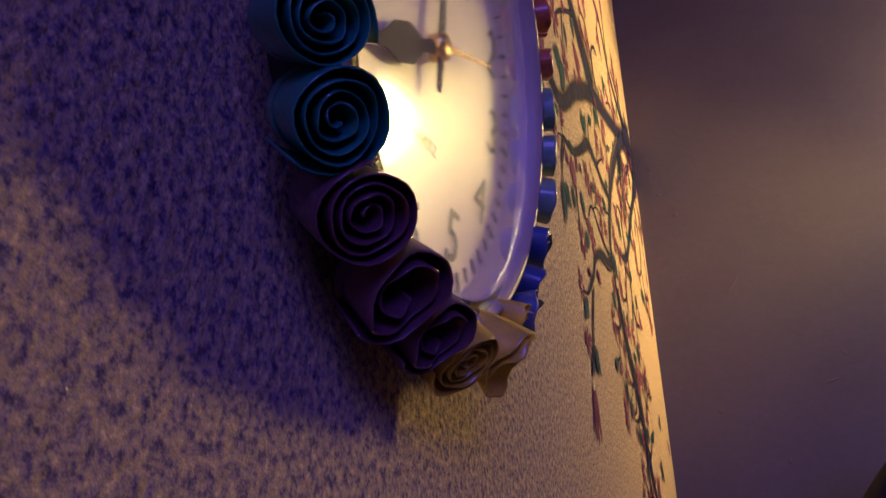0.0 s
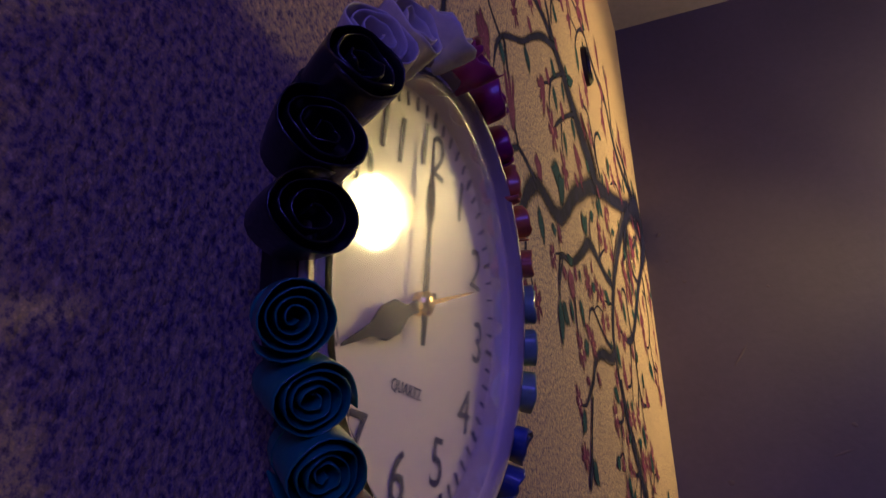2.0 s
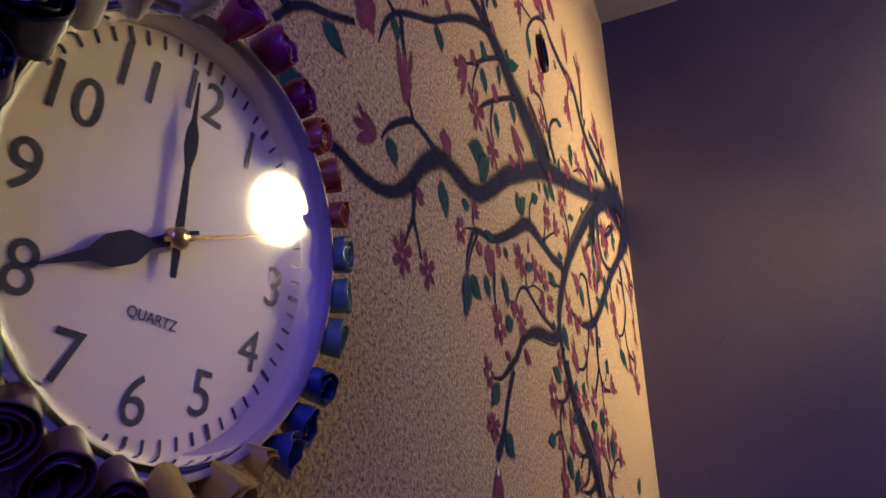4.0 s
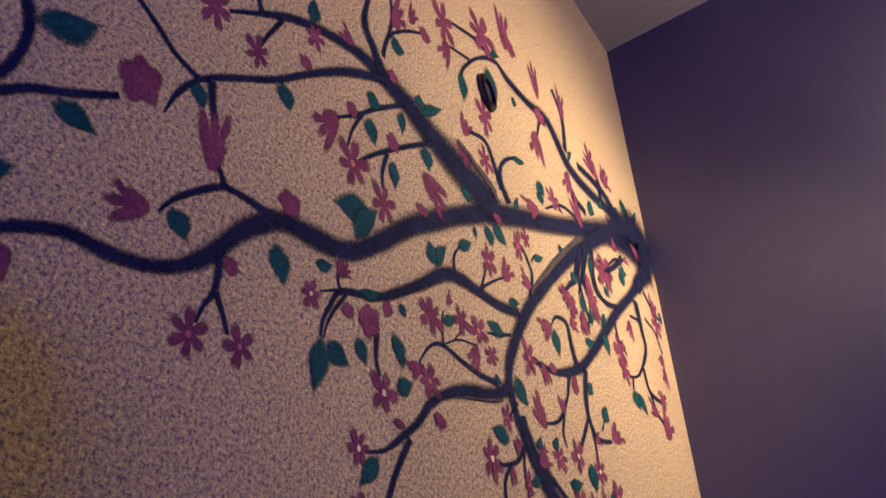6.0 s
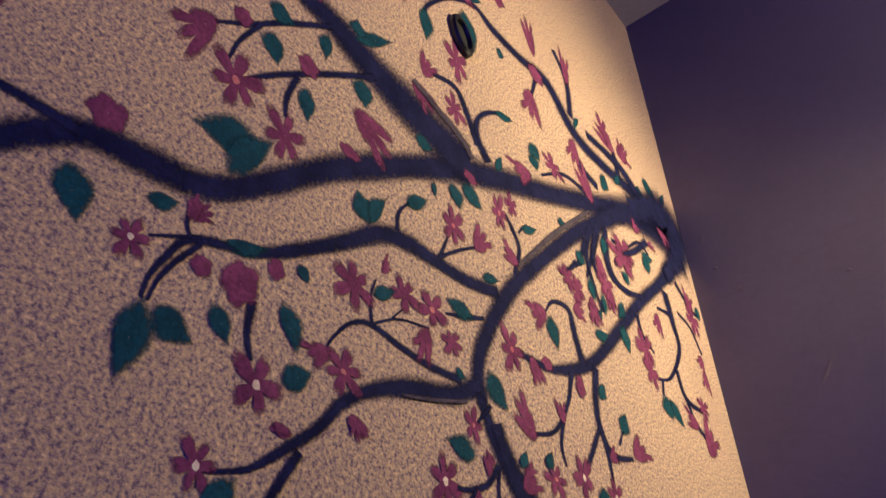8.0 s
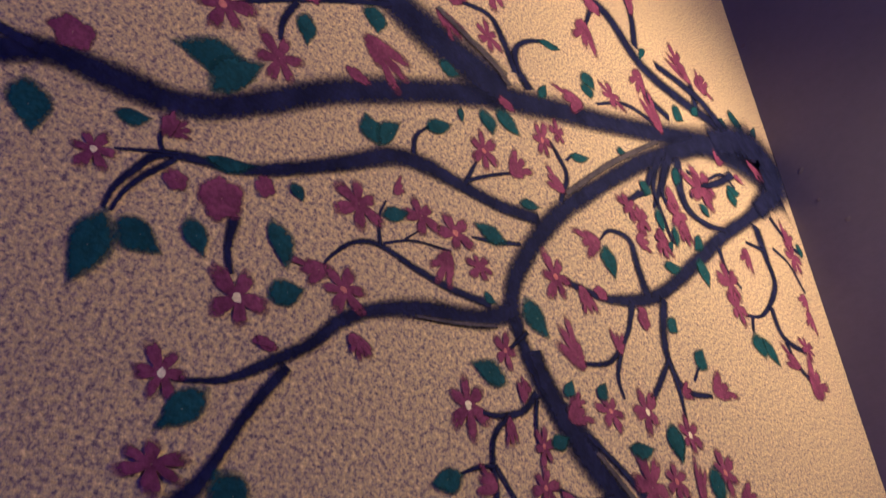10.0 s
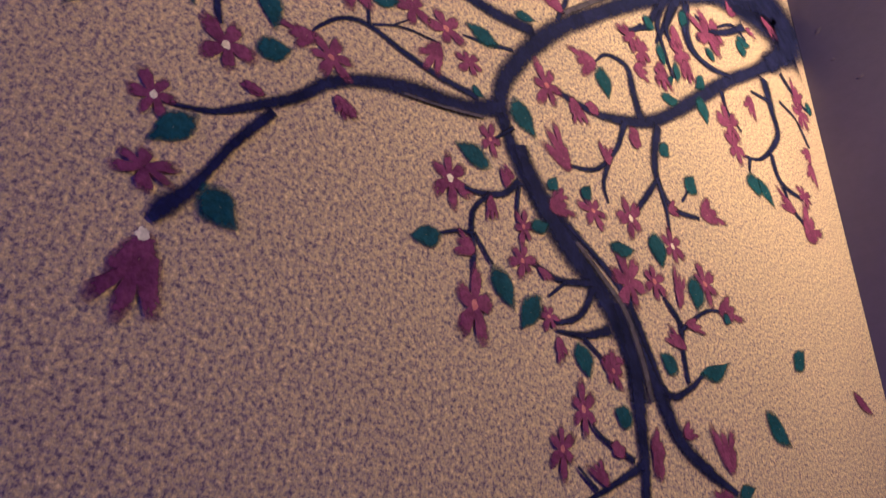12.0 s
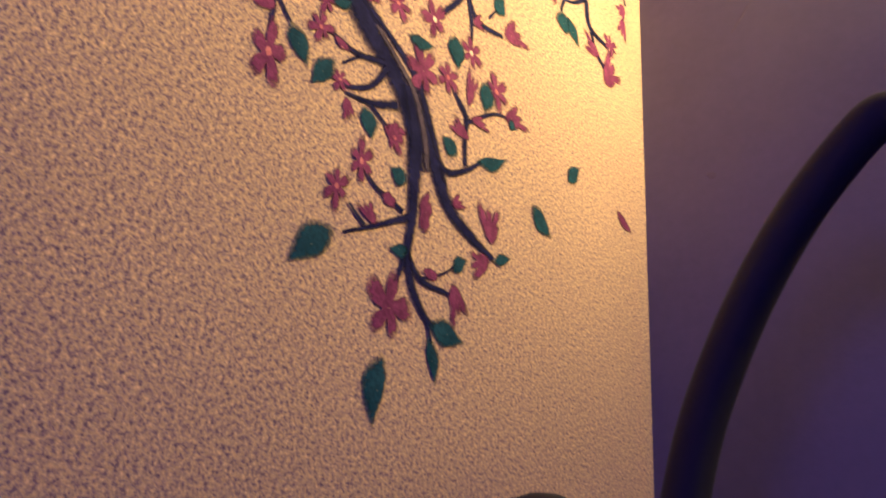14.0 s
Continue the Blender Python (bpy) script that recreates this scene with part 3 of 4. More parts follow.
branch((-0.404, 1.653, 0.0045), (-0.389, 1.676, 0.0036))
branch((-0.442, 1.658, 0.0113), (-0.433, 1.626, 0.0076), (-0.430, 1.598, 0.0052))
branch((-0.160, 1.998, 0.0310), (-0.154, 1.941, 0.0242), (-0.152, 1.894, 0.0156), (-0.210, 1.822, 0.0068), (-0.260, 1.797, 0.0045))
branch((-0.155, 1.955, 0.0099), (-0.206, 1.941, 0.0068))
branch((-0.242, 1.805, 0.0095), (-0.250, 1.778, 0.0065))
branch((-0.183, 1.847, 0.0164), (-0.170, 1.806, 0.0143), (-0.114, 1.807, 0.0088))
branch((-0.168, 1.800, 0.0122), (-0.151, 1.774, 0.0117), (-0.115, 1.758, 0.0118))
branch((-0.288, 1.886, 0.0149), (-0.280, 1.856, 0.0106), (-0.252, 1.840, 0.0073))
branch((-0.123, 1.977, 0.0103), (-0.080, 1.970, 0.0103), (-0.055, 1.931, 0.0108))
branch((-0.100, 2.050, 0.0167), (-0.060, 2.023, 0.0136), (-0.029, 2.018, 0.0092))
branch((-0.326, 1.994, 0.0100), (-0.285, 2.004, 0.0053), (-0.227, 2.054, 0.0077), (-0.193, 2.049, 0.0111))
branch((-0.168, 2.175, 0.0427), (-0.223, 2.211, 0.0363), (-0.291, 2.209, 0.0260), (-0.350, 2.198, 0.0220))
branch((-0.942, 1.606, 0.0034), (-0.940, 1.598, 0.0035), (-0.936, 1.592, 0.0028))
flower(-0.970, 1.571, 0.0125, 0.0135, "w")
petal_blot(-0.939, 1.614, 0.0055, 0.0110)
petal_blot(-0.925, 1.578, 0.0085, 0.0080)
petal_blot(-0.897, 1.581, 0.0155, 0.0170)
petal_blot(-0.873, 1.607, 0.0075, 0.0090)
flower(-0.872, 1.522, 0.0170, 0.0200, "w")
flower(-0.899, 1.464, 0.0130, 0.0160, "w")
petal_blot(-0.850, 1.502, 0.0085, 0.0040)
bud(-0.789, 1.528, 0.0099, 0.0093, -0.74)
flower(-0.805, 1.635, 0.0200, 0.0210)
bud(-0.773, 1.671, 0.0066, 0.0110, 0.85)
flower(-0.750, 1.657, 0.0165, 0.0175)
flower(-0.716, 1.660, 0.0195, 0.0195, "p")
flower(-0.690, 1.641, 0.0145, 0.0130)
bud(-0.725, 1.623, 0.0154, 0.0187, -1.98)
bud(-0.830, 1.564, 0.0154, 0.0121, -2.49)
flower(-0.806, 1.561, 0.0180, 0.0160, "p")
flower(-0.688, 1.772, 0.0165, 0.0240, "p")
bud(-0.645, 1.781, 0.0182, 0.0209, 0.98)
flower(-0.609, 1.844, 0.0155, 0.0270, "p")
flower(-0.584, 1.873, 0.0130, 0.0180)
bud(-0.593, 1.796, 0.0160, 0.0176, 2.85)
flower(-0.601, 1.677, 0.0195, 0.0235, "p")
bud(-0.548, 1.747, 0.0214, 0.0214, -2.54)
flower(-0.453, 1.831, 0.0160, 0.0255, "p")
bud(-0.456, 1.800, 0.0143, 0.0193, 0.34)
bud(-0.415, 1.821, 0.0209, 0.0226, -1.41)
bud(-0.373, 1.883, 0.0176, 0.0286, -0.79)
flower(-0.288, 1.993, 0.0325, 0.0280, "p")
bud(-0.561, 1.672, 0.0159, 0.0182, -0.97)
petal_blot(-0.539, 1.691, 0.0105, 0.0090)
bud(-0.585, 1.612, 0.0204, 0.0242, 2.44)
bud(-0.521, 1.646, 0.0132, 0.0138, 1.78)
flower(-0.663, 1.577, 0.0110, 0.0150, "p")
flower(-0.698, 1.520, 0.0165, 0.0220, "w")
flower(-0.491, 1.589, 0.0180, 0.0225, "w")
flower(-0.543, 1.571, 0.0190, 0.0155, "p")
flower(-0.429, 1.588, 0.0180, 0.0200, "w")
bud(-0.353, 1.664, 0.0280, 0.0192, 0.84)
bud(-0.586, 1.564, 0.0121, 0.0099, 1.17)
flower(-0.281, 1.834, 0.0250, 0.0325)
flower(-0.275, 1.800, 0.0205, 0.0235)
flower(-0.059, 1.996, 0.0240, 0.0320)
bud(-0.057, 2.036, 0.0242, 0.0253, 1.33)
bud(-0.216, 1.907, 0.0187, 0.0237, -1.93)
bud(-0.164, 1.775, 0.0220, 0.0198, 3.06)
flower(-0.108, 1.817, 0.0205, 0.0175)
bud(-0.111, 1.764, 0.0297, 0.0346, 0.91)
bud(-0.421, 1.635, 0.0110, 0.0132, 0.50)
bud(-0.069, 1.910, 0.0176, 0.0192, -2.20)
bud(-0.067, 1.878, 0.0182, 0.0214, -1.83)
petal_blot(-0.088, 2.160, 0.0185, 0.0315)
flower(-0.276, 2.271, 0.0235, 0.0370)
bud(-0.211, 2.270, 0.0237, 0.0335, 1.29)
bud(-0.643, 1.555, 0.0077, 0.0093, 3.07)
leaf((-0.952, 1.541), (-0.955, 1.487), 0.0211)
leaf((-0.947, 1.539), (-0.917, 1.527), 0.0217)
leaf((-0.912, 1.560), (-0.896, 1.536), 0.0153)
leaf((-0.865, 1.587), (-0.846, 1.553), 0.0172)
leaf((-0.857, 1.622), (-0.845, 1.610), 0.0106)
leaf((-0.916, 1.603), (-0.881, 1.619), 0.0117)
leaf((-0.856, 1.530), (-0.831, 1.549), 0.0182)
leaf((-0.873, 1.466), (-0.896, 1.434), 0.0166)
leaf((-0.796, 1.699), (-0.813, 1.727), 0.0273)
leaf((-0.796, 1.699), (-0.777, 1.742), 0.0163)
leaf((-0.755, 1.750), (-0.724, 1.779), 0.0159)
leaf((-0.717, 1.808), (-0.714, 1.788), 0.0080)
leaf((-0.692, 1.827), (-0.676, 1.799), 0.0233)
leaf((-0.676, 1.838), (-0.638, 1.825), 0.0260)
leaf((-0.646, 1.735), (-0.614, 1.749), 0.0120)
leaf((-0.786, 1.635), (-0.760, 1.654), 0.0129)
leaf((-0.659, 1.682), (-0.700, 1.682), 0.0200)
leaf((-0.687, 1.619), (-0.671, 1.614), 0.0094)
leaf((-0.642, 1.638), (-0.611, 1.607), 0.0269)
leaf((-0.659, 1.551), (-0.699, 1.554), 0.0208)
leaf((-0.523, 1.759), (-0.513, 1.717), 0.0261)
leaf((-0.425, 1.784), (-0.386, 1.801), 0.0161)
leaf((-0.570, 1.849), (-0.532, 1.873), 0.0119)
leaf((-0.482, 1.921), (-0.455, 1.926), 0.0157)
leaf((-0.341, 1.841), (-0.332, 1.798), 0.0268)
leaf((-0.393, 1.670), (-0.377, 1.702), 0.0228)
leaf((-0.435, 1.711), (-0.418, 1.701), 0.0262)
leaf((-0.456, 1.590), (-0.446, 1.556), 0.0264)
leaf((-0.249, 1.779), (-0.235, 1.746), 0.0421)
leaf((-0.234, 1.779), (-0.200, 1.748), 0.0252)
leaf((-0.406, 1.812), (-0.394, 1.837), 0.0091)
leaf((-0.531, 2.025), (-0.507, 2.004), 0.0328)
leaf((-0.330, 2.120), (-0.300, 2.110), 0.0417)
leaf((-0.268, 2.169), (-0.252, 2.158), 0.0389)
leaf((-0.147, 2.251), (-0.100, 2.253), 0.0406)
leaf((-0.023, 2.043), (-0.027, 2.008), 0.0202)
leaf((-0.224, 2.034), (-0.179, 2.047), 0.0187)
leaf((-0.425, 1.895), (-0.451, 1.870), 0.0085)
branch((-0.632, 1.590, 0.0208), (-0.618, 1.565, 0.0261), (-0.597, 1.538, 0.0339), (-0.567, 1.515, 0.0361), (-0.536, 1.494, 0.0329), (-0.515, 1.470, 0.0305), (-0.501, 1.442, 0.0254), (-0.494, 1.414, 0.0245))
branch((-0.575, 1.540, 0.0062), (-0.540, 1.525, 0.0089), (-0.507, 1.506, 0.0113), (-0.484, 1.470, 0.0161), (-0.466, 1.433, 0.0210), (-0.457, 1.414, 0.0184))
branch((-0.834, 1.494, 0.0085), (-0.849, 1.464, 0.0080), (-0.859, 1.438, 0.0076), (-0.866, 1.419, 0.0094), (-0.875, 1.405, 0.0144), (-0.880, 1.393, 0.0067))
branch((-0.631, 1.554, 0.0090), (-0.645, 1.535, 0.0072), (-0.667, 1.523, 0.0065), (-0.685, 1.519, 0.0047))
branch((-0.660, 1.526, 0.0061), (-0.674, 1.506, 0.0056), (-0.675, 1.487, 0.0061), (-0.672, 1.471, 0.0062), (-0.671, 1.450, 0.0040))
branch((-0.674, 1.485, 0.0047), (-0.690, 1.479, 0.0040), (-0.703, 1.471, 0.0022))
branch((-0.673, 1.486, 0.0042), (-0.662, 1.475, 0.0049), (-0.654, 1.468, 0.0028))
branch((-0.639, 1.604, 0.0050), (-0.658, 1.581, 0.0036))
branch((-0.631, 1.549, 0.0049), (-0.632, 1.524, 0.0041), (-0.628, 1.510, 0.0034))
branch((-0.549, 1.497, 0.0085), (-0.584, 1.485, 0.0066), (-0.611, 1.487, 0.0039), (-0.625, 1.483, 0.0019))
branch((-0.578, 1.486, 0.0043), (-0.597, 1.466, 0.0029))
branch((-0.546, 1.493, 0.0097), (-0.561, 1.465, 0.0074), (-0.583, 1.450, 0.0054), (-0.599, 1.447, 0.0029))
branch((-0.527, 1.464, 0.0107), (-0.559, 1.448, 0.0075), (-0.589, 1.441, 0.0029))
branch((-0.559, 1.446, 0.0057), (-0.537, 1.436, 0.0040))
branch((-0.475, 1.439, 0.0119), (-0.448, 1.433, 0.0083), (-0.417, 1.453, 0.0066), (-0.400, 1.469, 0.0042))
branch((-0.425, 1.452, 0.0083), (-0.429, 1.486, 0.0083), (-0.429, 1.507, 0.0112), (-0.451, 1.525, 0.0055))
branch((-0.428, 1.501, 0.0061), (-0.384, 1.537, 0.0050), (-0.353, 1.548, 0.0025))
flower(-0.891, 1.420, 0.0195, 0.0125)
bud(-0.879, 1.362, 0.0215, 0.0250, -1.62)
petal_blot(-0.881, 1.384, 0.0035, 0.0035, "w")
bud(-0.645, 1.550, 0.0088, 0.0099, 1.57)
bud(-0.658, 1.515, 0.0083, 0.0115, -1.32)
bud(-0.680, 1.472, 0.0104, 0.0138, 3.05)
flower(-0.625, 1.514, 0.0105, 0.0145, "p")
flower(-0.625, 1.484, 0.0135, 0.0145, "p")
flower(-0.597, 1.449, 0.0110, 0.0105, "p")
bud(-0.584, 1.428, 0.0088, 0.0110, -1.12)
flower(-0.668, 1.430, 0.0170, 0.0275, "p")
bud(-0.526, 1.433, 0.0132, 0.0176, -0.20)
flower(-0.499, 1.520, 0.0230, 0.0295)
flower(-0.463, 1.535, 0.0180, 0.0185, "p")
flower(-0.381, 1.567, 0.0215, 0.0205, "p")
bud(-0.425, 1.543, 0.0116, 0.0226, 1.36)
bud(-0.437, 1.488, 0.0160, 0.0121, 2.82)
bud(-0.407, 1.513, 0.0165, 0.0094, 0.45)
bud(-0.344, 1.553, 0.0214, 0.0187, 0.57)
bud(-0.584, 1.554, 0.0187, 0.0143, 0.84)
petal_blot(-0.476, 1.693, 0.0095, 0.0150)
bud(-0.602, 1.483, 0.0088, 0.0061, -0.57)
bud(-0.791, 1.527, 0.0110, 0.0072, -1.03)
petal_blot(-0.850, 1.503, 0.0070, 0.0035)
leaf((-0.862, 1.426), (-0.835, 1.407), 0.0233)
leaf((-0.700, 1.471), (-0.728, 1.457), 0.0157)
leaf((-0.655, 1.469), (-0.630, 1.439), 0.0207)
leaf((-0.605, 1.464), (-0.626, 1.426), 0.0180)
leaf((-0.619, 1.517), (-0.596, 1.531), 0.0129)
leaf((-0.600, 1.563), (-0.588, 1.583), 0.0117)
leaf((-0.558, 1.576), (-0.546, 1.597), 0.0134)
leaf((-0.526, 1.545), (-0.485, 1.557), 0.0149)
leaf((-0.459, 1.592), (-0.448, 1.553), 0.0247)
leaf((-0.398, 1.570), (-0.399, 1.528), 0.0267)
leaf((-0.437, 1.458), (-0.465, 1.467), 0.0207)
leaf((-0.408, 1.466), (-0.353, 1.496), 0.0158)
leaf((-0.567, 1.441), (-0.552, 1.413), 0.0206)
leaf((-0.355, 1.546), (-0.341, 1.539), 0.0134)
leaf((-0.227, 1.528), (-0.196, 1.564), 0.0208)
branch((-0.515, 1.493, 0.0304), (-0.500, 1.454, 0.0273), (-0.496, 1.409, 0.0216), (-0.493, 1.366, 0.0151), (-0.495, 1.328, 0.0118))
branch((-0.509, 1.493, 0.0086), (-0.489, 1.459, 0.0202), (-0.468, 1.427, 0.0224), (-0.443, 1.396, 0.0206), (-0.406, 1.381, 0.0154), (-0.369, 1.372, 0.0072))
branch((-0.495, 1.329, 0.0115), (-0.472, 1.313, 0.0075), (-0.444, 1.313, 0.0050), (-0.424, 1.313, 0.0040))
branch((-0.476, 1.313, 0.0040), (-0.445, 1.329, 0.0033), (-0.427, 1.344, 0.0033))
branch((-0.497, 1.326, 0.0093), (-0.505, 1.298, 0.0045))
branch((-0.496, 1.365, 0.0091), (-0.536, 1.340, 0.0055), (-0.570, 1.320, 0.0027))
branch((-0.505, 1.366, 0.0069), (-0.541, 1.374, 0.0051), (-0.555, 1.383, 0.0033))
branch((-0.548, 1.335, 0.0055), (-0.568, 1.347, 0.0027))
branch((-0.495, 1.329, 0.0121), (-0.483, 1.302, 0.0119), (-0.462, 1.281, 0.0094), (-0.443, 1.276, 0.0046))
branch((-0.461, 1.280, 0.0063), (-0.452, 1.261, 0.0040))
flower(-0.561, 1.389, 0.0145, 0.0200, "p")
flower(-0.583, 1.355, 0.0135, 0.0185, "p")
bud(-0.544, 1.347, 0.0132, 0.0088, 2.22)
flower(-0.526, 1.430, 0.0115, 0.0160, "p")
petal_blot(-0.476, 1.378, 0.0085, 0.0215)
bud(-0.378, 1.406, 0.0237, 0.0209, 1.80)
bud(-0.390, 1.360, 0.0176, 0.0170, -2.61)
flower(-0.509, 1.276, 0.0230, 0.0290)
bud(-0.422, 1.309, 0.0176, 0.0192, -1.07)
petal_blot(-0.461, 1.323, 0.0105, 0.0055)
bud(-0.431, 1.407, 0.0138, 0.0082, 0.99)
petal_blot(-0.524, 1.370, 0.0090, 0.0065)
leaf((-0.578, 1.320), (-0.619, 1.276), 0.0256)
leaf((-0.493, 1.334), (-0.518, 1.327), 0.0122)
leaf((-0.504, 1.395), (-0.528, 1.400), 0.0191)
leaf((-0.431, 1.336), (-0.410, 1.356), 0.0147)
leaf((-0.458, 1.277), (-0.406, 1.274), 0.0238)
leaf((-0.458, 1.267), (-0.442, 1.225), 0.0154)
leaf((-0.369, 1.369), (-0.338, 1.384), 0.0125)
leaf((-0.510, 1.238), (-0.512, 1.176), 0.0249)
leaf((-0.304, 1.464), (-0.259, 1.438), 0.0262)
loose_petal(-0.098, 1.547, -0.048, 1.531)
branch((-0.228, 2.122, 0.0605), (-0.106, 2.199, 0.1008), (-0.056, 2.188, 0.2030), (-0.061, 2.130, 0.0729), (-0.140, 2.037, 0.0367))
streak((-0.566, 1.528, 0.0055), (-0.535, 1.509, 0.0069), (-0.506, 1.487, 0.0080), (-0.487, 1.450, 0.0076), (-0.479, 1.419, 0.0066))
streak((-0.500, 1.476, 0.0076), (-0.489, 1.454, 0.0083), (-0.481, 1.427, 0.0076))
streak((-0.655, 1.889, 0.0122), (-0.675, 1.907, 0.0147), (-0.715, 1.917, 0.0138), (-0.753, 1.927, 0.0107))
streak((-0.672, 1.594, 0.0037), (-0.711, 1.579, 0.0038), (-0.747, 1.568, 0.0029))
streak((-0.388, 2.004, 0.0065), (-0.492, 1.894, 0.0083), (-0.578, 1.791, 0.0070))


# crowded twigs inside the loop by the trunk
branch((-0.395, 1.967, 0.0200), (-0.416, 1.910, 0.0120), (-0.410, 1.876, 0.0090), (-0.394, 1.831, 0.0060))
branch((-0.376, 1.976, 0.0180), (-0.398, 1.908, 0.0110), (-0.376, 1.883, 0.0080), (-0.352, 1.864, 0.0050))
branch((-0.347, 1.997, 0.0160), (-0.358, 1.943, 0.0120), (-0.345, 1.911, 0.0100), (-0.296, 1.916, 0.0080))
branch((-0.192, 2.077, 0.0180), (-0.252, 2.019, 0.0140), (-0.303, 1.979, 0.0120), (-0.330, 1.946, 0.0100))
branch((-0.447, 1.877, 0.0100), (-0.467, 1.854, 0.0090), (-0.483, 1.845, 0.0060))
branch((-0.413, 1.937, 0.0120), (-0.434, 1.890, 0.0100), (-0.452, 1.868, 0.0060))
flower(-0.304, 1.974, 0.04, 0.03)
flower(-0.474, 1.838, 0.018, 0.018)
flower(-0.452, 1.834, 0.016, 0.02)
flower(-0.372, 1.887, 0.022, 0.022)
flower(-0.418, 1.819, 0.016, 0.018)
bud(-0.380, 1.911, 0.018, 0.02, -1.4)
bud(-0.363, 1.865, 0.018, 0.018, -1.3)
bud(-0.226, 2.084, 0.0175, 0.0150, 1.2)
bud(-0.109, 2.145, 0.0225, 0.0175, -0.6)
bud(-0.177, 2.079, 0.0150, 0.0100, 0.5)
leaf((-0.431, 1.904), (-0.439, 1.878), 0.022)
leaf((-0.312, 1.946), (-0.292, 1.929), 0.02)
leaf((-0.351, 1.981), (-0.365, 1.939), 0.018)
leaf((-0.386, 1.865), (-0.388, 1.826), 0.014)
leaf((-0.228, 2.012), (-0.196, 2.022), 0.03)
leaf((-0.330, 1.882), (-0.350, 1.845), 0.016)
leaf((-0.416, 1.873), (-0.409, 1.835), 0.016)


# small dark oval plate on the wall above the branch
plate = thing("oval_plate", "small dark oval metal plate on the painted wall", "wall plate", pose(0.0, -0.674, 2.092, 20, 0, 0))
ring = lathe([(0.0, 1.0), (0.006, 1.0), (0.009, 0.9), (0.009, 0.72), (0.006, 0.68), (0.0, 0.66)], 36, "x")
for v in ring.verts:
    v.co.y, v.co.z = v.co.y * 0.018, v.co.z * 0.033
part("rim", ring, M_IRON, plate)
disc = lathe([(0.0, 0.7), (0.004, 0.7), (0.0045, 0.0)], 32, "x")
for v in disc.verts:
    v.co.y, v.co.z = v.co.y * 0.018, v.co.z * 0.033
part("disc", disc, M_BLACK, plate)

# ---- wall clock with a wreath of rolled roses ----
CLOCK = Matrix.Translation((0.0202, -1.2892, 1.3575)) @ Matrix(((0.9908, 0.0336, 0.1312), (-0.0109, 0.9854, -0.1699), (-0.1350, 0.1669, 0.9767))).to_quaternion().to_matrix().to_4x4() @ Matrix.Scale(1.011, 4)
clock = thing("wall_clock", "round white wall clock wreathed in rolled roses of many colours", "clock", CLOCK)
part("case", lathe([(-0.0112, 0.0), (-0.0112, 0.063), (-0.009, 0.072), (-0.003, 0.0850), (0.010, 0.0880), (0.0105, 0.0874), (-0.002, 0.0855), (-0.003, 0.082), (-0.003, 0.0)], 72), M_CASE, clock, "dark plastic clock case", True)
part("dial", lathe([(-0.0025, 0.0), (-0.001, 0.0), (-0.001, 0.0810), (-0.0025, 0.0810)], 72), M_DIAL, clock, "white dial")
part("bezel", lathe([(-0.0022, 0.0800), (0.0000, 0.0797), (0.0050, 0.0812), (0.0105, 0.0842), (0.0128, 0.0858), (0.0132, 0.0870), (0.0122, 0.0876), (0.0106, 0.0874)], 96, closed=True), M_BEZEL, clock, "pale dished bezel", True)
part("glass", lathe([(0.0134 - 0.30 * r * r, r) for r in np.linspace(0, 0.0855, 12)] + [(0.0122 - 0.30 * r * r, r) for r in np.linspace(0.0855, 0, 12)], 96), M_GLASS, clock, "clear, slightly domed glass", True,
     Matrix.Rotation(radians(2.2), 4, "Z") @ Matrix.Rotation(radians(-1.0), 4, "Y")).visible_shadow = False
bpy.context.view_layer.update()


def lettering(name, body, size, parent, m, mat):
    data = bpy.data.curves.new(name, "FONT")
    data.body, data.size, data.align_x, data.align_y, data.extrude = body, size, "CENTER", "CENTER", 0.0001
    raw = new(name + "_raw", data)
    bpy.context.view_layer.update()
    me = bpy.data.meshes.new_from_object(raw.evaluated_get(bpy.context.evaluated_depsgraph_get()))
    bpy.data.objects.remove(raw)
    me.materials.clear()
    me.materials.append(mat)
    ob = new(name, me)
    ob.parent = parent
    ob.matrix_local = m
    return ob


# letters lie in the dial's plane: their right is +y, their up is +z
FACE = Matrix(((0, 0, 1, 0), (1, 0, 0, 0), (0, 1, 0, 0), (0, 0, 0, 1)))
for n in range(1, 13):
    a = radians(30 * n)
    lettering("numeral", str(n), 0.0255, clock, Matrix.Translation((-0.0006, 0.061 * math.sin(a), 0.061 * math.cos(a))) @ FACE, M_INK)
lettering("maker_word", "QUARTZ", 0.0058, clock, Matrix.Translation((-0.0006, 0, -0.031)) @ FACE, M_INK)
tick_long, tick_short = (mesh_of("tick", slab(-0.0009, -0.0004, -w, w, -h, h), M_INK) for w, h in ((0.0009, 0.0032), (0.0005, 0.0026)))
for k in range(60):
    tick = new("tick", tick_short if k % 5 else tick_long)
    tick.parent = clock
    a = radians(6 * k)
    tick.matrix_local = Matrix.Translation((0, 0.0755 * math.sin(a), 0.0755 * math.cos(a))) @ Matrix.Rotation(-a, 4, "X")


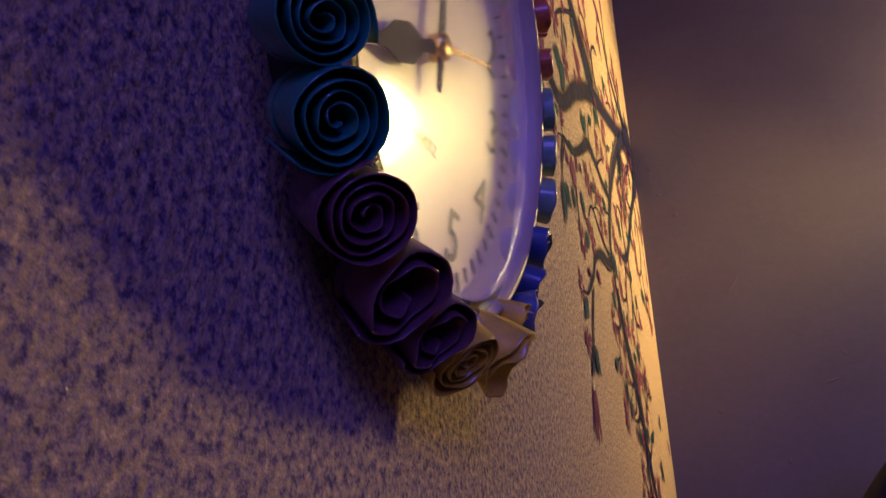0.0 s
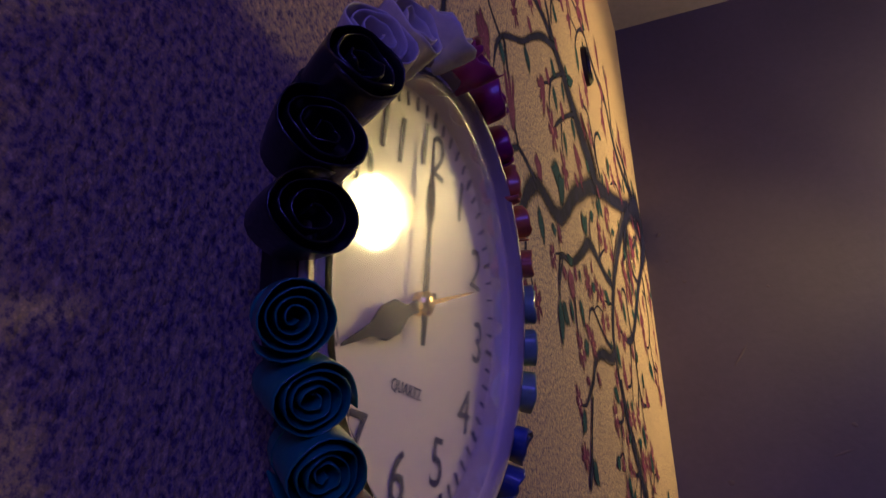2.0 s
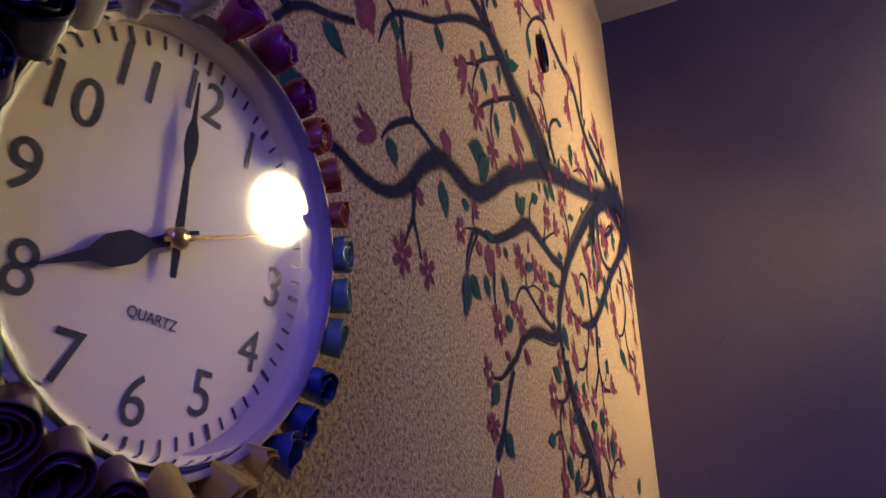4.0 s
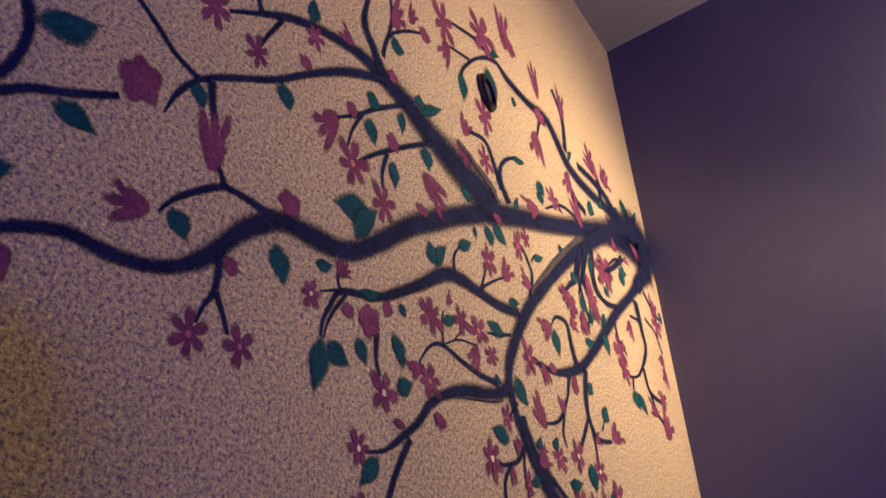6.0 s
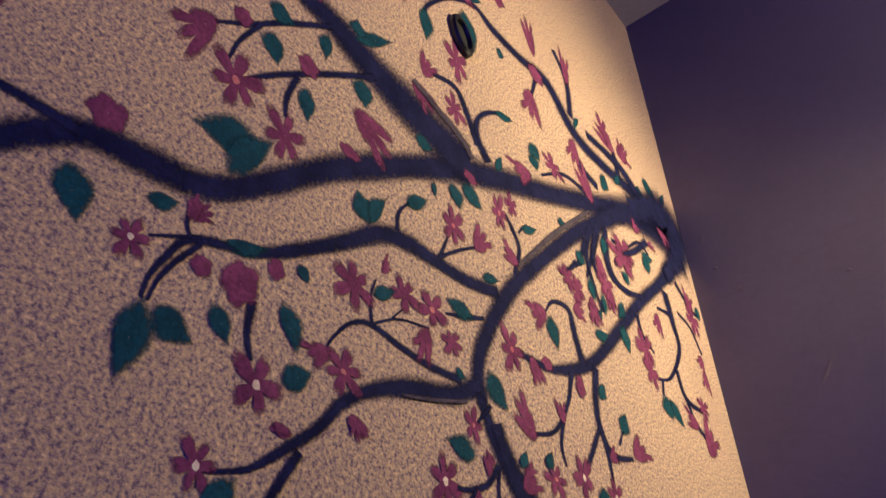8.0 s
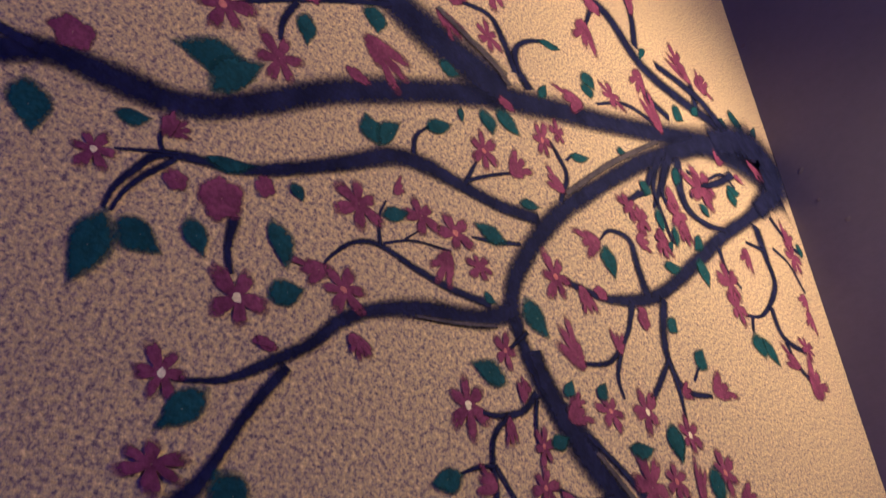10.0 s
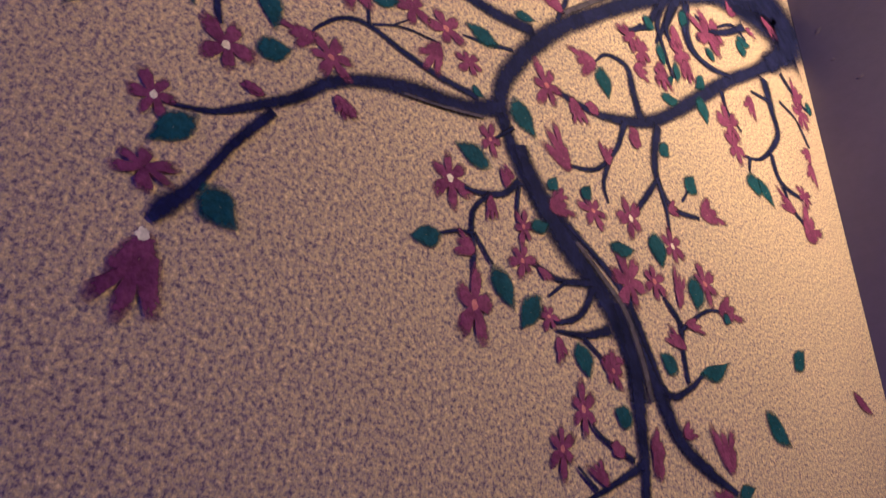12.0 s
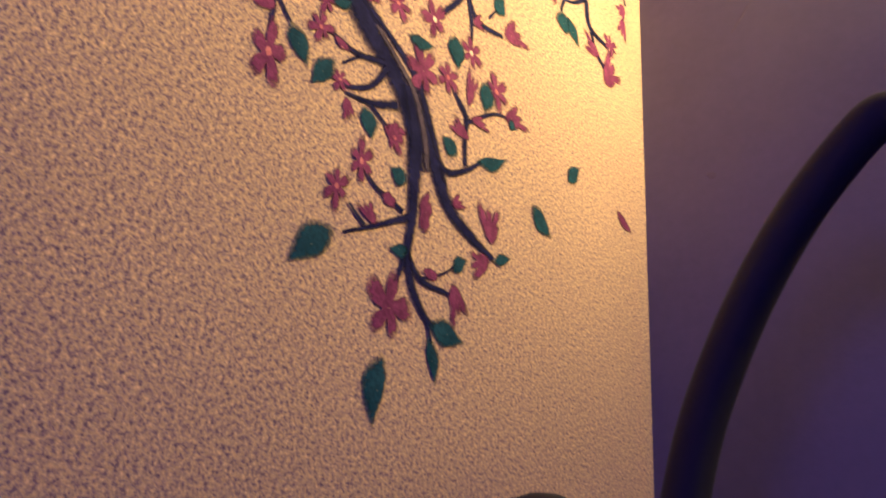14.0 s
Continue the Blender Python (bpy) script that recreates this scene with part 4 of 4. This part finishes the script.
def hand(name, profile, depth, angle, mat):
    bm = bmesh.new()
    left = [bm.verts.new((depth, -w, r)) for r, w in profile]
    right = [bm.verts.new((depth, w, r)) for r, w in profile]
    for i in range(len(profile) - 1):
        bm.faces.new((left[i], right[i], right[i + 1], left[i + 1]))
    bm.normal_update()
    grown = bmesh.ops.extrude_face_region(bm, geom=bm.faces[:])["geom"]
    bmesh.ops.translate(bm, vec=(0.0006, 0, 0), verts=[g for g in grown if isinstance(g, bmesh.types.BMVert)])
    bmesh.ops.recalc_face_normals(bm, faces=bm.faces[:])
    return part(name, bm, mat, clock, m=Matrix.Rotation(radians(-angle), 4, "X"))


hand("hour_hand", [(-0.012, 0.0016), (0.0, 0.0026), (0.012, 0.0020), (0.020, 0.0060), (0.030, 0.0058), (0.038, 0.0022), (0.056, 0.0004)], 0.0016, 241, M_HAND)
hand("minute_hand", [(-0.015, 0.0013), (0.0, 0.0022), (0.028, 0.0013), (0.036, 0.0034), (0.043, 0.0030), (0.048, 0.0012), (0.064, 0.0003)], 0.0027, 354, M_HAND)
hand("second_hand", [(-0.008, 0.0010), (0.0, 0.0010), (0.044, 0.0003)], 0.0038, 67, M_GOLD)
part("hub", lathe([(0.0, 0.0045), (0.0046, 0.0045), (0.0056, 0.0028), (0.0056, 0.0)], 24), M_GOLD, clock, "brass hub", True)


def rolled_rose(mat, radius, height, turns, seed, m, label, core=0.07, swell=0.90, squash=1.0, flare=0.14, bulge=0.0, jag=0.05, edge=0.075):
    """A foam strip rolled into a rose: a spiral wall with thickness, a turned-out lip and a loose outer end.
    core: the size of the innermost turn; swell: below 1 the turns crowd outwards; flare: how much wider the lip is than the foot."""
    rnd = random.Random(seed)
    rose = thing("rose", "", "", None)
    rose.parent = clock
    rose.matrix_local = m
    steps = int(turns * 22)
    bm = bmesh.new()
    rows = []
    wob, lean = rnd.uniform(0, 6.28), rnd.uniform(0, 6.28)
    for k in range(steps + 1):
        s = k / steps
        a = 2 * math.pi * turns * s + wob
        r = radius * (core + (1 - core) * s ** swell) * (1 + 0.035 * math.sin(2 * a + wob) + 0.03 * math.sin(3.3 * a + lean))
        r *= 1 + 0.10 * max(0.0, (s - 0.95) / 0.10)
        crest = height * (1.0 - 0.10 * s + jag * math.sin(1.7 * a + wob) + 0.5 * jag * math.sin(5.1 * a + lean)) - 0.16 * height * (1 - s) ** 2
        th = radius * edge * (0.85 + 0.3 * noise.noise(Vector((a * 0.8, seed * 0.37, 0))))
        row = []
        for h, out in ((0.0, 0.0), (0.35, 0.0), (0.70, 0.0), (0.92, 0.25), (0.985, 0.45), (1.0, 0.75), (0.97, 1.15), (0.90, 1.05), (0.70, 1.0), (0.35, 1.0), (0.0, 1.0)):
            rr = r * (1 - flare * (1 - h) ** 1.2 + bulge * math.sin(math.pi * min(h, 1.0))) + th * out
            row.append((rr, crest * h))
        rows.append([bm.verts.new((z, rr * math.sin(a) * squash, rr * math.cos(a) / squash ** 0.5)) for rr, z in row])
    for p, q in zip(rows, rows[1:]):
        for i in range(len(p) - 1):
            bm.faces.new((p[i], p[i + 1], q[i + 1], q[i]))
    for end in (rows[0], rows[-1]):
        bm.faces.new(end)
    bmesh.ops.recalc_face_normals(bm, faces=bm.faces[:])
    part("rolled_strip", bm, mat, rose, smooth=True)
    foot = radius * (1 - flare)
    base = lathe([(0.0, 0.0), (0.0, foot * 0.92), (height * 0.22, foot * 0.95), (height * 0.28, 0.0)], 20)
    for v in base.verts:
        v.co.y, v.co.z = v.co.y * squash, v.co.z / squash ** 0.5
    part("base", base, mat, rose)
    return tagged(rose, label)


# how each is rolled: turns, core, swell, squash, flare, bulge, jag
TIGHT = (4.3, 0.07, 0.92, 0.96, 0.10, 0.02, 0.03)
LOOSE = (3.2, 0.10, 0.80, 0.90, 0.12, 0.03, 0.04)
HOLLOW = (2.3, 0.16, 0.55, 0.78, 0.14, 0.02, 0.06)
FLARED = (1.5, 0.45, 0.45, 0.80, 0.58, 0.00, 0.10)
PURSED = (2.6, 0.20, 0.70, 0.82, 0.05, 0.16, 0.06)
# colour, then for each: angle on the dial, radius, height, how it is rolled
ROSES = (("magenta", (357.5, 0.0098, 0.0220, FLARED), (13, 0.0098, 0.0165, PURSED), (27, 0.0092, 0.0122, PURSED)),
         ("orange", (38.5, 0.0099, 0.0118, PURSED), (50.5, 0.0097, 0.0118, LOOSE), (61.5, 0.0095, 0.0115, HOLLOW)),
         ("light_blue", (74, 0.0101, 0.0118, LOOSE), (85.5, 0.0098, 0.0118, TIGHT), (97.5, 0.0102, 0.0122, LOOSE)),
         ("blue", (111.5, 0.0106, 0.0128, HOLLOW), (123.5, 0.0100, 0.0128, HOLLOW), (134.5, 0.0096, 0.0150, FLARED)),
         ("yellow", (144.5, 0.0072, 0.0160, FLARED), (156, 0.0118, 0.0230, FLARED), (173.5, 0.0112, 0.0195, TIGHT)),
         ("purple", (188, 0.0106, 0.0195, HOLLOW), (201.5, 0.0118, 0.0205, HOLLOW), (215.5, 0.0114, 0.0205, TIGHT)),
         ("teal", (229, 0.0108, 0.0205, TIGHT), (240.5, 0.0101, 0.0190, TIGHT), (251.5, 0.0098, 0.0185, TIGHT)),
         ("black", (266, 0.0120, 0.0185, LOOSE), (279, 0.0126, 0.0190, LOOSE), (292.5, 0.0128, 0.0240, LOOSE)),
         ("white", (309, 0.0118, 0.0185, LOOSE), (325, 0.0110, 0.0185, HOLLOW), (342, 0.0115, 0.0205, FLARED)))
ROLLS = {TIGHT: "tightly rolled", LOOSE: "rolled", HOLLOW: "hollow rolled", FLARED: "flared half-rolled", PURSED: "pursed bud-like"}
for colour, *made in ROSES:
    for angle, radius, height, roll in made:
        tilt = 23 if angle < 140 else 41 if angle < 260 else 36 if angle < 300 else 33
        turns, core, swell, squash, flare, bulge, jag = roll
        rnd = random.Random(angle)
        a = radians(angle)
        sway = Matrix.Rotation(radians(rnd.uniform(-7, 7)), 4, "Y") @ Matrix.Rotation(radians(rnd.uniform(-8, 8)), 4, "Z") @ Matrix.Rotation(radians(rnd.uniform(-12, 12)), 4, "X")
        ring, lift = (0.0962, 0.0040) if angle < 140 else (0.0864, 0.0052)
        at = Matrix.Translation((lift, ring * math.sin(a), ring * math.cos(a))) @ Matrix.Rotation(-a, 4, "X") @ Matrix.Rotation(radians(-tilt), 4, "Y") @ sway
        rolled_rose(M_ROSE[colour], radius, height, turns, int(angle * 10), at, ROLLS[roll] + " " + colour.replace("_", " ") + " foam rose", core, swell, squash, flare, bulge, jag)

# ---- black tube frame and padded post near the corner ----
frame_stand = thing("tube_stand", "black rubber-covered arched tube standing before the plain wall", "stand", pose(0.11, -0.30, 0))
part("tube", tube([(0, 0, 0.015), (0.0, 0, 0.5), (0.015, 0, 0.95), (0.052, 0, 1.159), (0.094, 0, 1.274), (0.155, 0, 1.378), (0.221, 0, 1.452), (0.247, 0, 1.460), (0.28, 0, 1.452),
                   (0.315, 0, 1.385), (0.340, 0, 1.27), (0.355, 0, 0.95), (0.36, 0, 0.5), (0.36, 0, 0.015)], 0.0195), M_BLACK, frame_stand, smooth=True)
for x in (0, 0.36):
    part("foot", lathe([(0.0, 0.07), (0.008, 0.07), (0.016, 0.05), (0.02, 0.018), (0.02, 0.0)], 32, "z"), M_BLACK, frame_stand, m=pose(x, 0, 0))
post = thing("padded_post", "dark padded post with a rounded top", "post", pose(0.150, -0.50, 0))
part("pad", lathe([(0.9, 0.0), (0.9, 0.034), (1.09, 0.036), (1.113, 0.033), (1.127, 0.023), (1.132, 0.010), (1.1325, 0.0)], 32, "z"), M_BLACK, post, smooth=True)
part("pole", lathe([(0.0, 0.012), (0.9, 0.012)], 16, "z"), M_IRON, post)
part("foot", lathe([(0.0, 0.09), (0.01, 0.09), (0.02, 0.013)], 32, "z"), M_IRON, post)

# ---- scuffs on the plain wall ----
north = bpy.data.objects["wall_north"]
for k, (x, z, w, h, turn) in enumerate(((0.035, 2.193, 0.006, 0.008, 20), (0.158, 1.870, 0.004, 0.034, 35), (0.012, 2.560, 0.006, 0.006, 0), (0.075, 2.06, 0.005, 0.005, 0),
                                        (0.10, 1.62, 0.007, 0.006, 0), (0.24, 2.02, 0.004, 0.004, 0), (0.33, 1.71, 0.006, 0.005, 40), (0.30, 1.66, 0.003, 0.022, 75),
                                        (0.045, 2.12, 0.004, 0.005, 0), (0.20, 1.52, 0.005, 0.005, 0))):
    bm = bmesh.new()
    rim = [bm.verts.new((w * math.cos(q) * random.uniform(0.7, 1.2), 0, h * math.sin(q) * random.uniform(0.7, 1.2))) for q in np.linspace(0, 6.28, 10)[:-1]]
    top = bm.verts.new((0, -0.0012, 0))
    for i in range(9):
        bm.faces.new((rim[i], rim[(i + 1) % 9], top))
    bmesh.ops.recalc_face_normals(bm, faces=bm.faces[:])
    part("scuff", bm, M_SCUFF, north, "", True, pose(x, -0.0006, z, 0, turn, 0))
